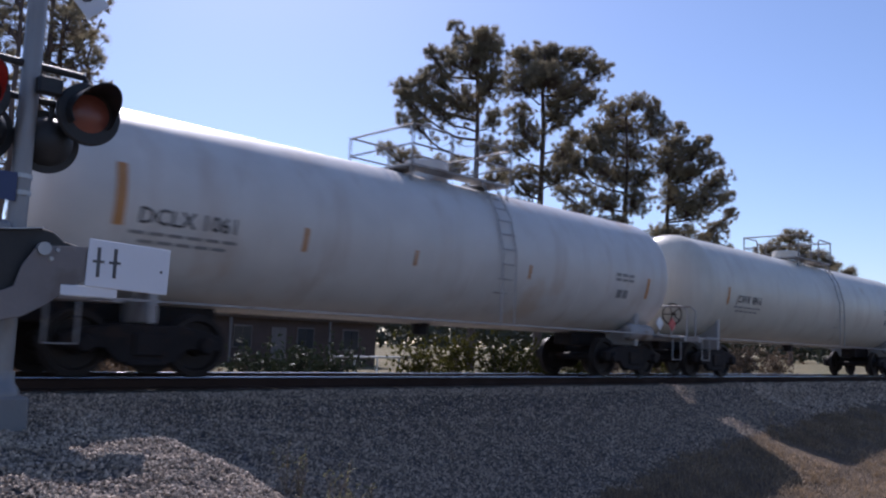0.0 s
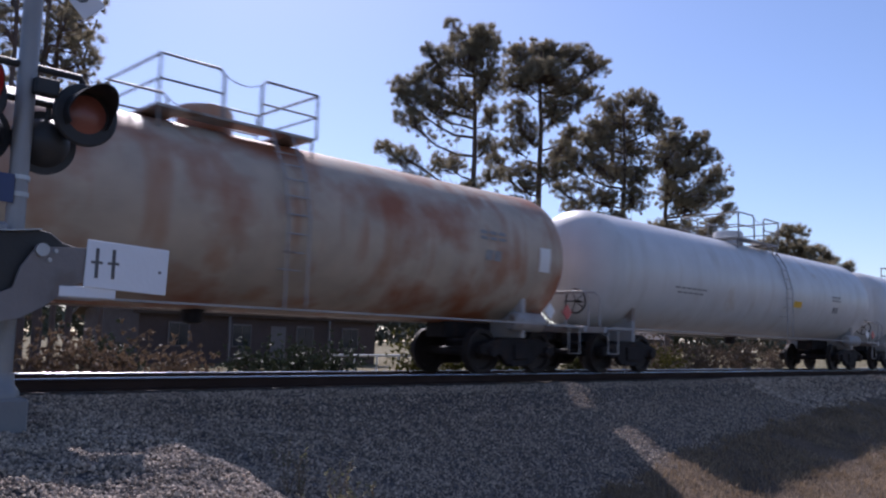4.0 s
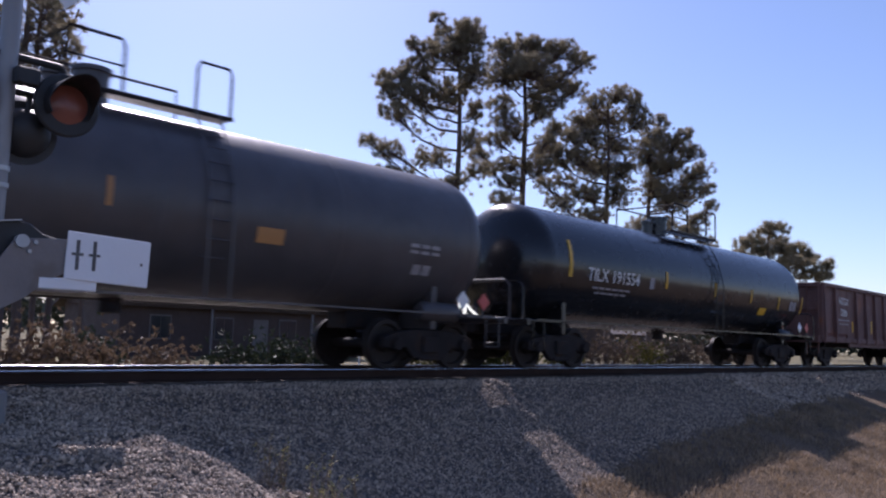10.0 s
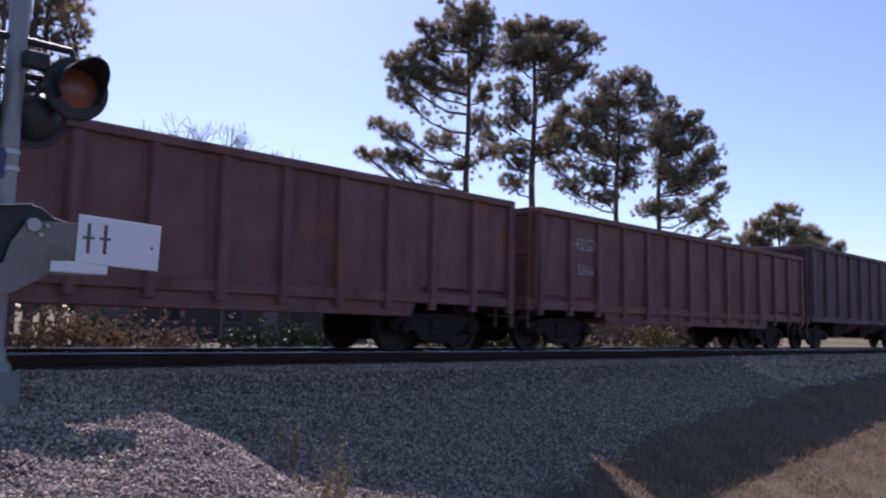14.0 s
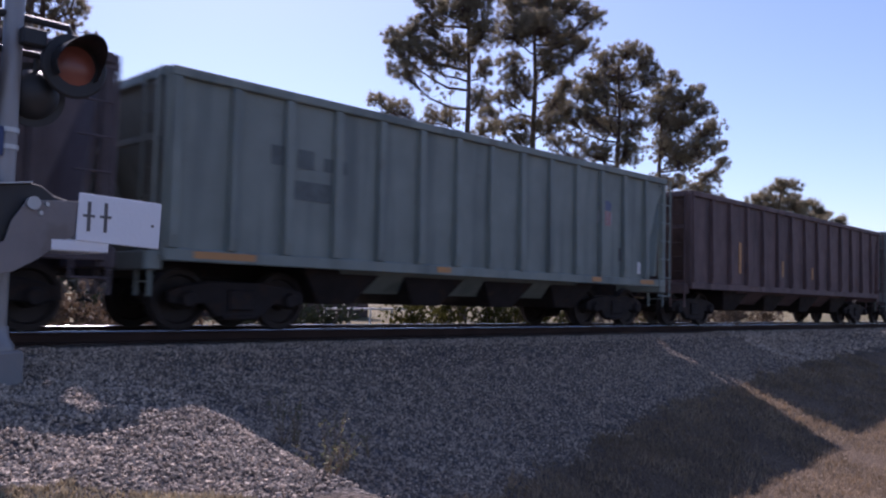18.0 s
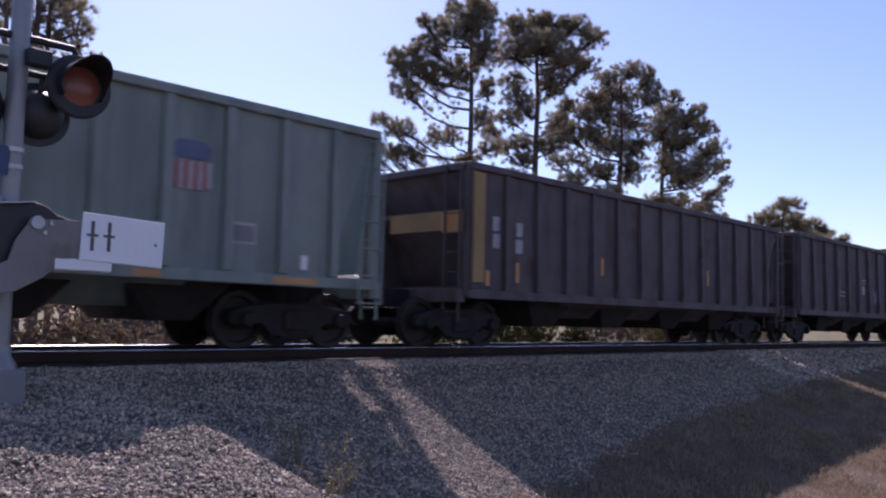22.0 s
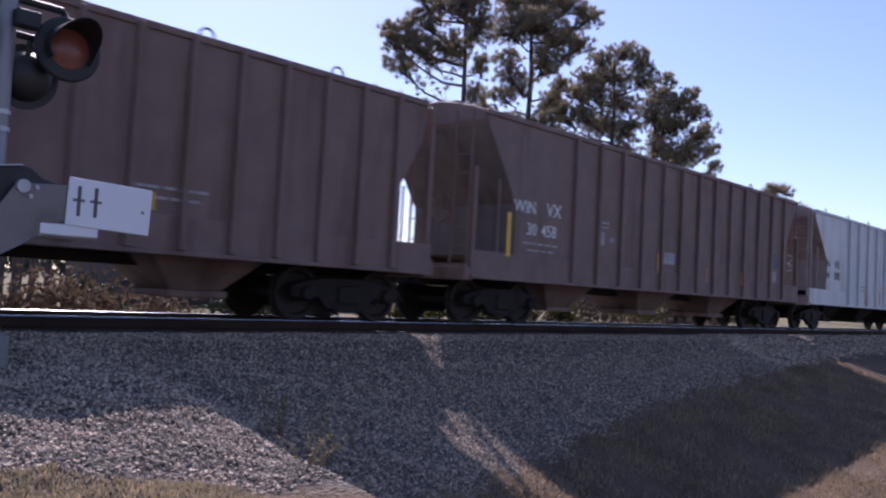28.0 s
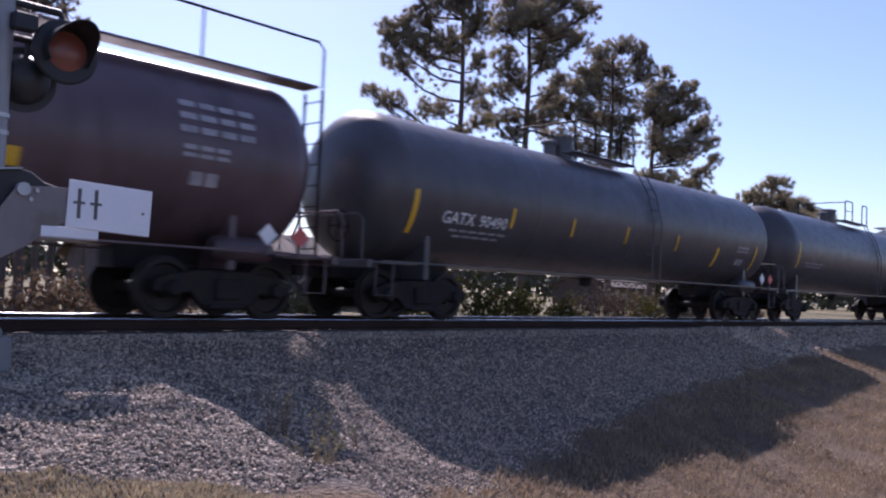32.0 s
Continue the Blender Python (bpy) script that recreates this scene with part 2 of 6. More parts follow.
def lettering(me, place):
    """A copy of a flat shape, its points sent through place(x, height)."""
    out = me.copy()
    out.materials.clear()
    for v in out.vertices:
        v.co = place(v.co.x, v.co.y)
    return out


def spaced(words, size):
    """The shapes of a line's words, each set in its place along the line."""
    bits = words.split()
    made = [shape(b, size) for b in bits]
    wide = [max(v.co.x for v in m.vertices) - min(v.co.x for v in m.vertices) for m in made]
    x = -(sum(wide) + 0.45 * size * (len(bits) - 1)) / 2
    for m, w in zip(made, wide):
        for v in m.vertices:
            v.co.x += x + w / 2
        x += w + 0.45 * size
    return made


WORDS = {(w, n): spaced(w, n) for w, n in (
    ("DCLX 1061", 0.32), ("JCWX 8816", 0.30), ("CCBX 7121", 0.28), ("UTLX 88147", 0.32), ("ETCX 421519", 0.42), ("NATX 15044", 0.34), ("NATX 15035", 0.38), ("TILX 191554", 0.42),
    ("HZGX", 0.36), ("3206", 0.36), ("3231", 0.32), ("3366", 0.32), ("U", 0.62), ("P", 0.62), ("33577", 0.44), ("ACFX", 0.36), ("59468", 0.36), ("WIN", 0.36), ("VX", 0.40), ("IN", 0.40), ("30 458", 0.36), ("30", 0.40), ("388", 0.40), ("38", 0.36), ("386", 0.36),
    ("INVX 28120", 0.36), ("GATX 90490", 0.34), ("RAIL  ROAD", 0.2), ("CROSSING", 0.2))}

# ---- train: wheels, bogies, couplers ----
TRACK_Y = 12.25
GAUGE = 1.435


def wheel_mesh():
    r = 0.457
    prof = [(-0.07, 0.10), (-0.07, 0.13), (-0.015, 0.16), (0.0, 0.34), (-0.045, 0.37), (-0.05, r + 0.028), (-0.02, r + 0.028), (-0.012, r), (0.085, r - 0.006), (0.09, 0.37), (0.03, 0.34), (0.02, 0.16), (0.07, 0.13), (0.07, 0.10)]
    return Geo().lathe(prof, 32, axis="y").mesh("wheel", smooth=True)


def side_frame_mesh():
    g = Geo()
    outline = [(-1.18, 0.40), (-1.18, 0.58), (-0.95, 0.66), (-0.45, 0.74), (0.45, 0.74), (0.95, 0.66), (1.18, 0.58), (1.18, 0.40), (0.92, 0.36), (0.62, 0.40), (0.42, 0.20), (-0.42, 0.20), (-0.62, 0.40), (-0.92, 0.36)]
    g.prism(outline, -0.07, 0.07)
    g.box(-0.30, 0.30, -0.10, 0.10, 0.16, 0.24)
    g.prism([(-0.22, 0.30), (0.22, 0.30), (0.22, 0.62), (-0.22, 0.62)], -0.12, -0.07)
    return g.mesh("side_frame", bevel=0.02)


def bogie(parent, x):
    bolster = cached("bolster", lambda: Geo().box(-0.2, 0.2, -1.05, 1.05, 0.42, 0.70).box(-0.32, 0.32, -0.3, 0.3, 0.62, 0.82).mesh("bolster", bevel=0.03))
    b = part("bogie", bolster, IRON, parent, pose(x, 0, 0))
    sf = cached("side_frame", side_frame_mesh)
    for s in (-1, 1):
        part("side_frame", sf, IRON, b, pose(0, s * 1.0, 0, 0, 0, 0 if s < 0 else 180))
        for k in (-1, 1):
            part("axle_bearing", cached("bearing", lambda: Geo().lathe([(-0.11, 0.05), (-0.11, 0.10), (-0.06, 0.13), (0.08, 0.13), (0.1, 0.1)], 20, axis="y").mesh("axle_bearing", smooth=True)), IRON, b, pose(k * 0.89, s * 1.05, 0.457, 0, 0, 0 if s < 0 else 180))
        for k in (-0.13, 0.13):
            part("spring", cached("spring", lambda: Geo().tube([(0.07 * math.cos(a * 0.7), 0.07 * math.sin(a * 0.7), 0.24 + a * 0.0055) for a in range(46)], 0.014, 5).mesh("spring")), IRON, b, pose(k, s * 0.97, 0))
    for k in (-1, 1):
        part("axle", cached("axle", lambda: Geo().lathe([(-1.0, 0.06), (-0.75, 0.09), (0.75, 0.09), (1.0, 0.06)], 12, axis="y").mesh("axle", smooth=True)), IRON, b, pose(k * 0.89, 0, 0.457))
        for s in (-1, 1):
            part("wheel", cached("wheel", wheel_mesh), WHEEL, b, pose(k * 0.89, s * 0.74, 0.457, 0, 0, 0 if s > 0 else 180))
    return b


def coupler(parent, x, side):
    def make():
        g = Geo().box(-0.75, 0.0, -0.09, 0.09, 0.77, 0.96)
        g.prism([(0.0, -0.1), (0.0, 0.12), (0.18, 0.2), (0.30, 0.16), (0.30, 0.02), (0.2, -0.02), (0.2, -0.16), (0.05, -0.16)], 0.74, 1.0, "z")
        return g.mesh("coupler", bevel=0.015)
    part("coupler", cached("coupler", make), IRON, parent, pose(x - side * 0.22, 0, 0, 0, 0, 0 if side > 0 else 180))
    hose = cached("hose", lambda: Geo().tube([(-0.3, -0.35, 0.8), (-0.1, -0.36, 0.62), (0.1, -0.3, 0.42), (0.25, -0.2, 0.4)], 0.025, 6).mesh("air_hose", smooth=True))
    part("air_hose", hose, LAMPBLACK, parent, pose(x - side * 0.22, 0, 0, 0, 0, 0 if side > 0 else 180))


def dashes(g, x0, z0, face, lines):
    """Unreadable lines of stencil as rows of short bars."""
    for w, hh, dx, dz in lines:
        n = max(1, round(w / 0.22)) if hh < 0.15 else 1
        w = w if n == 1 else w + 0.05
        for k in range(n):
            a = x0 + dx - w / 2 + w * k / n
            g.box(a, a + w / n * (0.72 if k % 3 else 0.85), face - 0.006, face, z0 + dz, z0 + dz + hh)
    return g


def ladder_mesh(h, w=0.42, n=None, stand=0.0):
    g = Geo()
    n = n or max(2, int(h / 0.36))
    for s in (-0.5, 0.5):
        g.box(s * w - 0.02, s * w + 0.02, -0.02, 0.02, 0, h)
    for i in range(n):
        z = h * (i + 0.5) / n
        g.tube([(-w / 2, 0, z), (w / 2, 0, z)], 0.013, 5)
    return g.mesh("ladder")


def brake_wheel(parent, x, y, z, m):
    def make():
        g = Geo()
        ring = [(0, 0.28 * math.cos(a), 0.28 * math.sin(a)) for a in [k * math.pi / 10 for k in range(21)]]
        g.tube(ring, 0.02, 6)
        for k in range(5):
            a = k * 2 * math.pi / 5
            g.tube([(0, 0, 0), (0, 0.27 * math.cos(a), 0.27 * math.sin(a))], 0.014, 5)
        g.tube([(0, 0, 0), (0.22, 0, 0)], 0.03, 6)
        return g.mesh("brake_wheel", smooth=True)
    part("brake_wheel", cached("brake_wheel", make), m, parent, pose(x, y, z))


def running_gear(car, L, inset=2.1):
    for s in (-1, 1):
        bogie(car, s * (L / 2 - inset))
        coupler(car, s * L / 2, s)


# ---- tank cars ----
def tank_car(L, R, zc, paint, label, marks=(), letter=INK, band=None, dome="box", rails="platform", tapes=(), tape=YELLOW, ladder=True, sill=None, placards=True, top_x=0.0, set_in=0.55):
    car = thing("tank_car", label, "tank car", group="freight train cars")
    half = L / 2 - set_in         # half length of the tank
    sillm = sill or (PALERAIL if paint in (WHITE, CREAM, STAINED, RUSTY) else paint)
    dep = R * 0.52

    def tank():
        prof = [(-half + dep - dep * math.cos(math.pi / 2 * k / 8), max(0.02, R * math.sin(math.pi / 2 * k / 8))) for k in range(9)]
        seams = 4
        span = 2 * (half - dep)
        for i in range(seams + 1):
            x = -half + dep + 0.09 + (span - 0.18) * i / seams
            prof += [(x - 0.07, R), (x - 0.02, R), (x, R + 0.005), (x + 0.02, R), (x + 0.07, R)]
        prof += [(-x, r) for x, r in reversed(prof[:9])]
        return Geo().lathe(prof, 56, 0, zc).mesh("tank", smooth=True, angle=30)
    part("tank", cached(("tank", L, R, zc), tank), paint, car)
    if band:
        part("lading_band", cached(("band", R, zc, band), lambda: Geo().lathe([(band[0], R - 0.01), (band[0], R + 0.008), (band[1], R + 0.008), (band[1], R - 0.01)], 56, 0, zc).mesh("lading_band", smooth=True, angle=30)), BAND, car, label="black band of spilled lading")
    # stub sills, saddles and side running rails
    for s in (-1, 1):
        part("stub_sill", cached(("stub", R, zc), lambda: Geo().box(-2.6, 0.55, -0.28, 0.28, 0.72, zc - R * 0.94).mesh("stub_sill", bevel=0.02)), IRON, car, pose(s * (L / 2 - 0.95), 0, 0, 0, 0, 0 if s > 0 else 180))
        part("saddle", cached(("saddle", R, zc), lambda: Geo().prism([(-1.22, 0.75), (-1.08, 0.75), (-1.08, zc - R * 0.62), (-1.22, zc - R * 0.62)], -1.15, 1.15).mesh("saddle", bevel=0.02)), sillm, car, pose(s * (L / 2 - 0.95), 0, 0, 0, 0, 0 if s > 0 else 180))
        part("end_sill", cached("end_sill", lambda: Geo().box(-0.12, 0.0, -1.5, 1.5, 0.92, 1.06).box(-1.2, -0.12, -1.48, -0.95, 1.0, 1.04).box(-1.2, -0.12, 0.95, 1.48, 1.0, 1.04).mesh("end_sill", bevel=0.01)), sillm, car, pose(s * (L / 2 - 0.32), 0, 0, 0, 0, 0 if s > 0 else 180))
        rail = cached(("end_rail", zc), lambda: Geo().tube([(-0.12, -1.45, 1.04), (-0.12, -1.45, 1.72), (-0.12, -1.3, 1.84), (-0.12, 1.3, 1.84), (-0.12, 1.45, 1.72), (-0.12, 1.45, 1.04)], 0.022, 6).mesh("end_handrail", smooth=True))
        part("end_handrail", rail, sillm, car, pose(s * (L / 2 - 0.1), 0, 0, 0, 0, 0 if s > 0 else 180))
        part("running_rail", cached(("runrail", L), lambda: Geo().box(-L / 2 + 0.7, L / 2 - 0.7, -0.03, 0.03, 1.035, 1.065).mesh("running_rail")), sillm, car, pose(0, s * 1.45, 0))
        step = cached("sill_step", lambda: Geo().tube([(-0.2, 0, 1.0), (-0.2, 0, 0.45), (0.2, 0, 0.45), (0.2, 0, 1.0)], 0.018, 5).mesh("sill_step"))
        for y in (-1.46, 1.46):
            part("sill_step", step, sillm, car, pose(s * (L / 2 - 0.75), y, 0))
    brake_wheel(car, -L / 2 + 0.25, -0.75, 1.65, IRON)
    part("brake_reservoir", cached("reservoir", lambda: Geo().lathe([(-0.55, 0.02), (-0.52, 0.14), (-0.42, 0.2), (0.42, 0.2), (0.52, 0.14), (0.55, 0.02)], 20, -0.95, 1.0).mesh("brake_reservoir", smooth=True)), sillm, car, pose(L / 2 - 1.9, -0.1, 0.08))
    part("outlet_valve", cached(("valve", R, zc), lambda: Geo().lathe([(zc - R - 0.22, 0.06), (zc - R - 0.2, 0.16), (zc - R - 0.05, 0.16), (zc - R + 0.05, 0.24)], 16, axis="z").mesh("outlet_valve", smooth=True)), IRON, car)
    # top fittings
    zt = zc + R
    if dome == "box":
        part("valve_housing", cached(("housing", zt), lambda: Geo().lathe([(zt - 0.06, 0.46), (zt + 0.30, 0.46), (zt + 0.36, 0.43), (zt + 0.38, 0.2), (zt + 0.38, 0.02)], 24, axis="z").mesh("valve_housing", smooth=True)), paint, car, pose(top_x, 0, 0))
    else:
        part("manway", cached(("manway", zt), lambda: Geo().lathe([(zt - 0.06, 0.27), (zt + 0.46, 0.27), (zt + 0.46, 0.31), (zt + 0.53, 0.31), (zt + 0.57, 0.12), (zt + 0.57, 0.02)], 20, axis="z").mesh("manway", smooth=True)), paint, car, pose(top_x - 0.55, 0, 0))
        part("valve_housing", cached(("housing2", zt), lambda: Geo().lathe([(zt - 0.06, 0.15), (zt + 0.3, 0.15), (zt + 0.3, 0.2), (zt + 0.36, 0.2), (zt + 0.4, 0.1), (zt + 0.4, 0.02)], 16, axis="z").mesh("valve_housing", smooth=True)), paint, car, pose(top_x - 1.1, 0, 0))
    half_p = half - 0.5 if rails == "long" else 1.41 if rails == "deck" else 1.35
    zp = zt + 0.02
    for s in (-1, 1):
        part("walkway", cached(("walkway", half_p), lambda: Geo().box(-half_p, half_p, -0.2, 0.2, -0.02, 0.02).mesh("walkway")), sillm, car, pose(top_x + {"platform": 0, "deck": 0.16, "long": 0.5}[rails], s * 0.72, zp))
    if rails == "platform":
        def hoop():
            g = Geo()
            h = 0.78
            g.tube([(-1.3, -0.9, 0), (-1.3, -0.9, h - 0.1), (-1.25, -0.9, h), (-0.5, -0.9, h), (-0.45, -0.9, h - 0.1), (-0.45, -0.9, 0)], 0.024, 6)
            g.tube([(1.3, -0.9, 0), (1.3, -0.9, h - 0.1), (1.25, -0.9, h), (0.75, -0.9, h), (0.7, -0.9, h - 0.1), (0.7, -0.9, 0)], 0.024, 6)
            g.tube([(-1.3, -0.9, h - 0.06), (-1.3, 0.9, h - 0.06)], 0.02, 6)
            g.tube([(-1.3, 0.9, 0), (-1.3, 0.9, h), (1.3, 0.9, h), (1.3, 0.9, 0)], 0.024, 6)
            g.tube([(-1.3, -0.9, h * 0.5), (-0.45, -0.9, h * 0.5)], 0.016, 5)
            g.box(-1.35, 1.35, -0.93, -0.87, -0.04, 0.0)
            return g.mesh("handrail", smooth=True)
        part("handrail", cached("hoop", hoop), IRON if paint in (BLACK, GLOSS, MAROON) else sillm, car, pose(top_x, 0, zp))
    elif rails == "deck":
        def panel(x0, x1, y):
            """One railing: two posts, a top rail bent down at its inner end, and a middle rail."""
            h, a, b = 0.76, x0, x1
            g = Geo().tube([(a, y, 0), (a, y, h), (b - 0.08 * (1 if b > a else -1), y, h), (b, y, h - 0.08), (b, y, 0)], 0.025, 6)
            g.tube([(a, y, h * 0.5), (b, y, h * 0.5)], 0.018, 5)
            return g.mesh("handrail", smooth=True)
        for y in (-0.95, 0.95):
            part("handrail", cached(("deckl", y), lambda: panel(-1.25, -0.2, y)), DULLRAIL, car, pose(0, 0, zp))
            part("handrail", cached(("deckr", y), lambda: panel(1.57, 0.48, y)), DULLRAIL, car, pose(0, 0, zp))
            part("chain", cached(("deckc", y), lambda: Geo().tube([(-0.2 + 0.68 * k / 8, y, 0.68 - 0.09 * math.sin(math.pi * k / 8)) for k in range(9)], 0.009, 4).mesh("chain")), DULLRAIL, car, pose(0, 0, zp))
        for x in (-1.25, 1.57):
            part("end_railing", cached(("decke", x), lambda: Geo().tube([(x, -0.95, 0.75), (x, 0.95, 0.75)], 0.022, 6).tube([(x, -0.95, 0.38), (x, 0.95, 0.38)], 0.018, 5).mesh("end_railing", smooth=True)), DULLRAIL, car, pose(0, 0, zp))
            part("end_deck", cached(("deckp", x), lambda: Geo().box(-0.26, 0.26, -0.95, 0.95, -0.035, 0.015).mesh("end_deck", bevel=0.006)), sillm, car, pose(x * 0.82, 0, zp))
            for y in (-0.9, 0.9):
                part("deck_leg", cached(("deckg", y), lambda: Geo().tube([(0, y, -0.33), (0, y, 0)], 0.022, 5).mesh("deck_leg")), DULLRAIL, car, pose(x * 0.97, 0, zp))
    else:
        def long_rail():
            g = Geo()
            h, n = 0.78, 7
            for y in (-0.9,):
                xs = [-half_p + 2 * half_p * i / n for i in range(n + 1)]
                g.tube([(xs[0], y, 0), (xs[0], y, h - 0.12), (xs[0] + 0.12, y, h), (xs[-1] - 0.12, y, h), (xs[-1], y, h - 0.12), (xs[-1], y, 0)], 0.022, 6)
                for x in xs[1:-1]:
                    g.tube([(x, y, 0), (x, y, h)], 0.02, 5)
            return g.mesh("handrail", smooth=True)
        part("handrail", cached(("long_rail", L), long_rail), IRON, car, pose(0.6, 0, zp))
        for s in (1,):
            part("end_ladder", cached(("endladder", zt), lambda: ladder_mesh(zt - 1.0, 0.5)), IRON, car, pose(s * (half + 0.18), -0.55, 1.02, 0, 0, 90))
    if ladder:
        def side_ladder():
            g = Geo()
            for s in (-0.2, 0.2):
                g.tube([(s, -R - 0.07, 1.05), (s, -R - 0.09, zc), (s, -R * 0.93, zc + R * 0.5), (s, -0.92, zt + 0.02)], 0.018, 5)
            for i in range(8):
                a = -0.55 + 1.35 * i / 7
                g.tube([(-0.2, -(R + 0.08) * math.cos(a), zc + (R + 0.08) * math.sin(a)), (0.2, -(R + 0.08) * math.cos(a), zc + (R + 0.08) * math.sin(a))], 0.013, 5)
            return g.mesh("side_ladder")
        for s in (0, 180):
            part("side_ladder", cached(("side_ladder", R, zc), side_ladder), sillm, car, pose(0.9 if s == 0 else -0.9, 0, 0, 0, 0, s))

    def onto(x0, a0):
        return lambda x, h: (x0 + x, -(R + 0.014) * math.cos(a0 + h / R), zc + (R + 0.014) * math.sin(a0 + h / R))

    for words, size, x0, h0 in marks:
        if isinstance(words, str):
            for me in WORDS[words, size]:
                part("stencil", lettering(me, onto(x0, h0 / R)), letter, car)
        else:                       # unreadable lines: bars of (width, height)
            g = Geo()
            for i, (w, hh, dz) in enumerate(words):
                n = max(1, round(w / 0.3))
                for k in range(n):
                    a, b = -w / 2 + w * k / n, -w / 2 + w * (k + 0.8) / n
                    pts = [onto(x0, (h0 + dz) / R)(x, h) for x, h in ((a, 0), (b, 0), (b, hh), (a, hh))]
                    g.add(pts, [(0, 1, 2, 3)])
            part("data_stencil", g.mesh("data_stencil"), FADED if letter is INK else DUST, car)["kind"] = "stuff"
    for x0, h0, w, h in tapes:
        g = Geo()
        n = 5
        v = []
        for i in range(n + 1):
            hh = h0 + h * i / n
            p, q = onto(x0, 0)(-w / 2, hh), onto(x0, 0)(w / 2, hh)
            v += [p, q]
        g.add(v, [(2 * i, 2 * i + 1, 2 * i + 3, 2 * i + 2) for i in range(n)])
        part("tape", g.mesh("tape"), tape, car)
    if placards:
        for x, m in ((L / 2 - 1.15, REDPLACARD), (L / 2 - 1.75, PLACARD)):
            part("placard", cached("placard", lambda: Geo().prism([(-0.17, 0), (0, -0.17), (0.17, 0), (0, 0.17)], -0.01, 0.01).mesh("placard")), m, car, pose(x, -1.56, 1.32))
            part("placard_holder", cached("pl_holder", lambda: Geo().box(-0.02, 0.02, 0.02, 0.05, -0.3, 0.0).mesh("placard_holder")), sillm, car, pose(x, -1.57, 1.3))
    running_gear(car, L)
    return car


# ---- open hoppers and gondolas ----
def open_car(L, z0, z1, paint, label, ribs=12, rib_low=None, kind="hopper", marks=(), tapes=(), letter=LETTER, tape=YELLOW, name="hopper_car", plates=(), inset=(0.42, 0.42)):
    car = thing(name, label, "hopper car" if name == "hopper_car" else "gondola", group="freight train cars")
    bl = round((L - inset[0] - inset[1]) / 2, 3)      # half length of the body, set off from the bogies' middle
    off = (inset[0] - inset[1]) / 2
    W = 1.5
    rl = z0 if rib_low is None else rib_low
    for s in (-1, 1):
        def side():
            g = Geo()
            if kind == "hopper":
                g.prism([(-bl, z0), (bl - 0.86, z0), (bl - 0.84, z0 + 0.3), (bl - 0.7, z0 + 0.95), (bl - 0.34, z1 - 0.65), (bl - 0.16, z1 - 0.36), (bl, z1 - 0.3), (bl, z1), (-bl, z1)], -0.03, 0.03)
            else:
                e = bl * 0.62
                g.prism([(-bl, z0 + 0.25), (-e - 0.25, z0 + 0.25), (-e, rl), (e, rl), (e + 0.25, z0 + 0.25), (bl, z0 + 0.25), (bl, z1), (-bl, z1)], -0.03, 0.03)
            return g.mesh("side_sheet", bevel=0.008)
        part("side_sheet", cached(("side", bl, z0, z1, rl, kind), side), paint, car, pose(0, s * W, 0))
        part("top_chord", cached(("chord", bl, z1), lambda: Geo().box(-bl - 0.02, bl + 0.02, -0.09, 0.09, z1 - 0.09, z1 + 0.05).mesh("top_chord", bevel=0.015)), paint, car, pose(0, s * (W + 0.03), 0))
        part("side_sill", cached(("sill", bl, z0, kind), lambda: Geo().box(-bl - 0.02, bl + 0.02, -0.07, 0.07, z0 - 0.06, z0 + 0.12).mesh("side_sill", bevel=0.015)), paint, car, pose(0, s * (W + 0.03), 0))
        rib = cached(("rib", z0, z1, rl), lambda: Geo().prism([(0.02, z1 - 0.09), (0.11, z1 - 0.09), (0.16, z0 + 0.3), (0.13, rl + 0.12), (0.02, rl + 0.12)], -0.075, 0.075, "x").mesh("rib", bevel=0.012))
        span = 2 * bl - (1.0 if kind == "hopper" else 0.16)
        for i in range(ribs + 1):
            if any(isinstance(m[0], str) and abs(-bl + 0.08 + span * i / ribs - m[2] + off) < 0.42 for m in marks):
                continue
            part("rib", rib, paint, car, pose(-bl + 0.08 + span * i / ribs, s * W, 0, 0, 0, 180 if s < 0 else 0))
        part("end_wall", cached(("end", z0, z1, kind, s), lambda: Geo().prism([(-0.04, z1), (0.04, z1), (1.2 if s > 0 else 0.3, 1.25) if kind == "hopper" else (0.04, z0), (1.11 if s > 0 else 0.21, 1.25) if kind == "hopper" else (-0.04, z0)], -W + 0.03, W - 0.03).mesh("end_wall")), paint, car, pose(-s * bl * 0.995, 0, 0, 0, 0, 0 if s > 0 else 180))
        part("end_chord", cached(("echord", z1), lambda: Geo().box(-0.07, 0.07, -W, W, z1 - 0.1, z1 + 0.05).box(-0.06, 0.02, -W, W, z1 - 0.95, z1 - 0.85).mesh("end_chord", bevel=0.012)), paint, car, pose(s * (bl + 0.02), 0, 0, 0, 0, 0 if s > 0 else 180))
        for y in (-W, W):
            part("corner_post", cached(("cpost", z0, z1), lambda: Geo().box(-0.07, 0.07, -0.07, 0.07, z0, z1).mesh("corner_post", bevel=0.01)), paint, car, pose(s * (bl - 0.02), y, 0))
        part("end_sill", cached("hop_end_sill", lambda: Geo().box(-0.15, 0.1, -1.5, 1.5, 0.86, 1.12).mesh("end_sill", bevel=0.015)), paint, car, pose(s * (bl + 0.1), 0, 0))
        for y in (-1.35, 1.35):
            part("end_ladder", cached(("opladder", z1), lambda: ladder_mesh(z1 - 0.5, 0.4)), paint, car, pose(s * (bl + 0.14), y * 0.92, 0.5, 0, 0, 90))
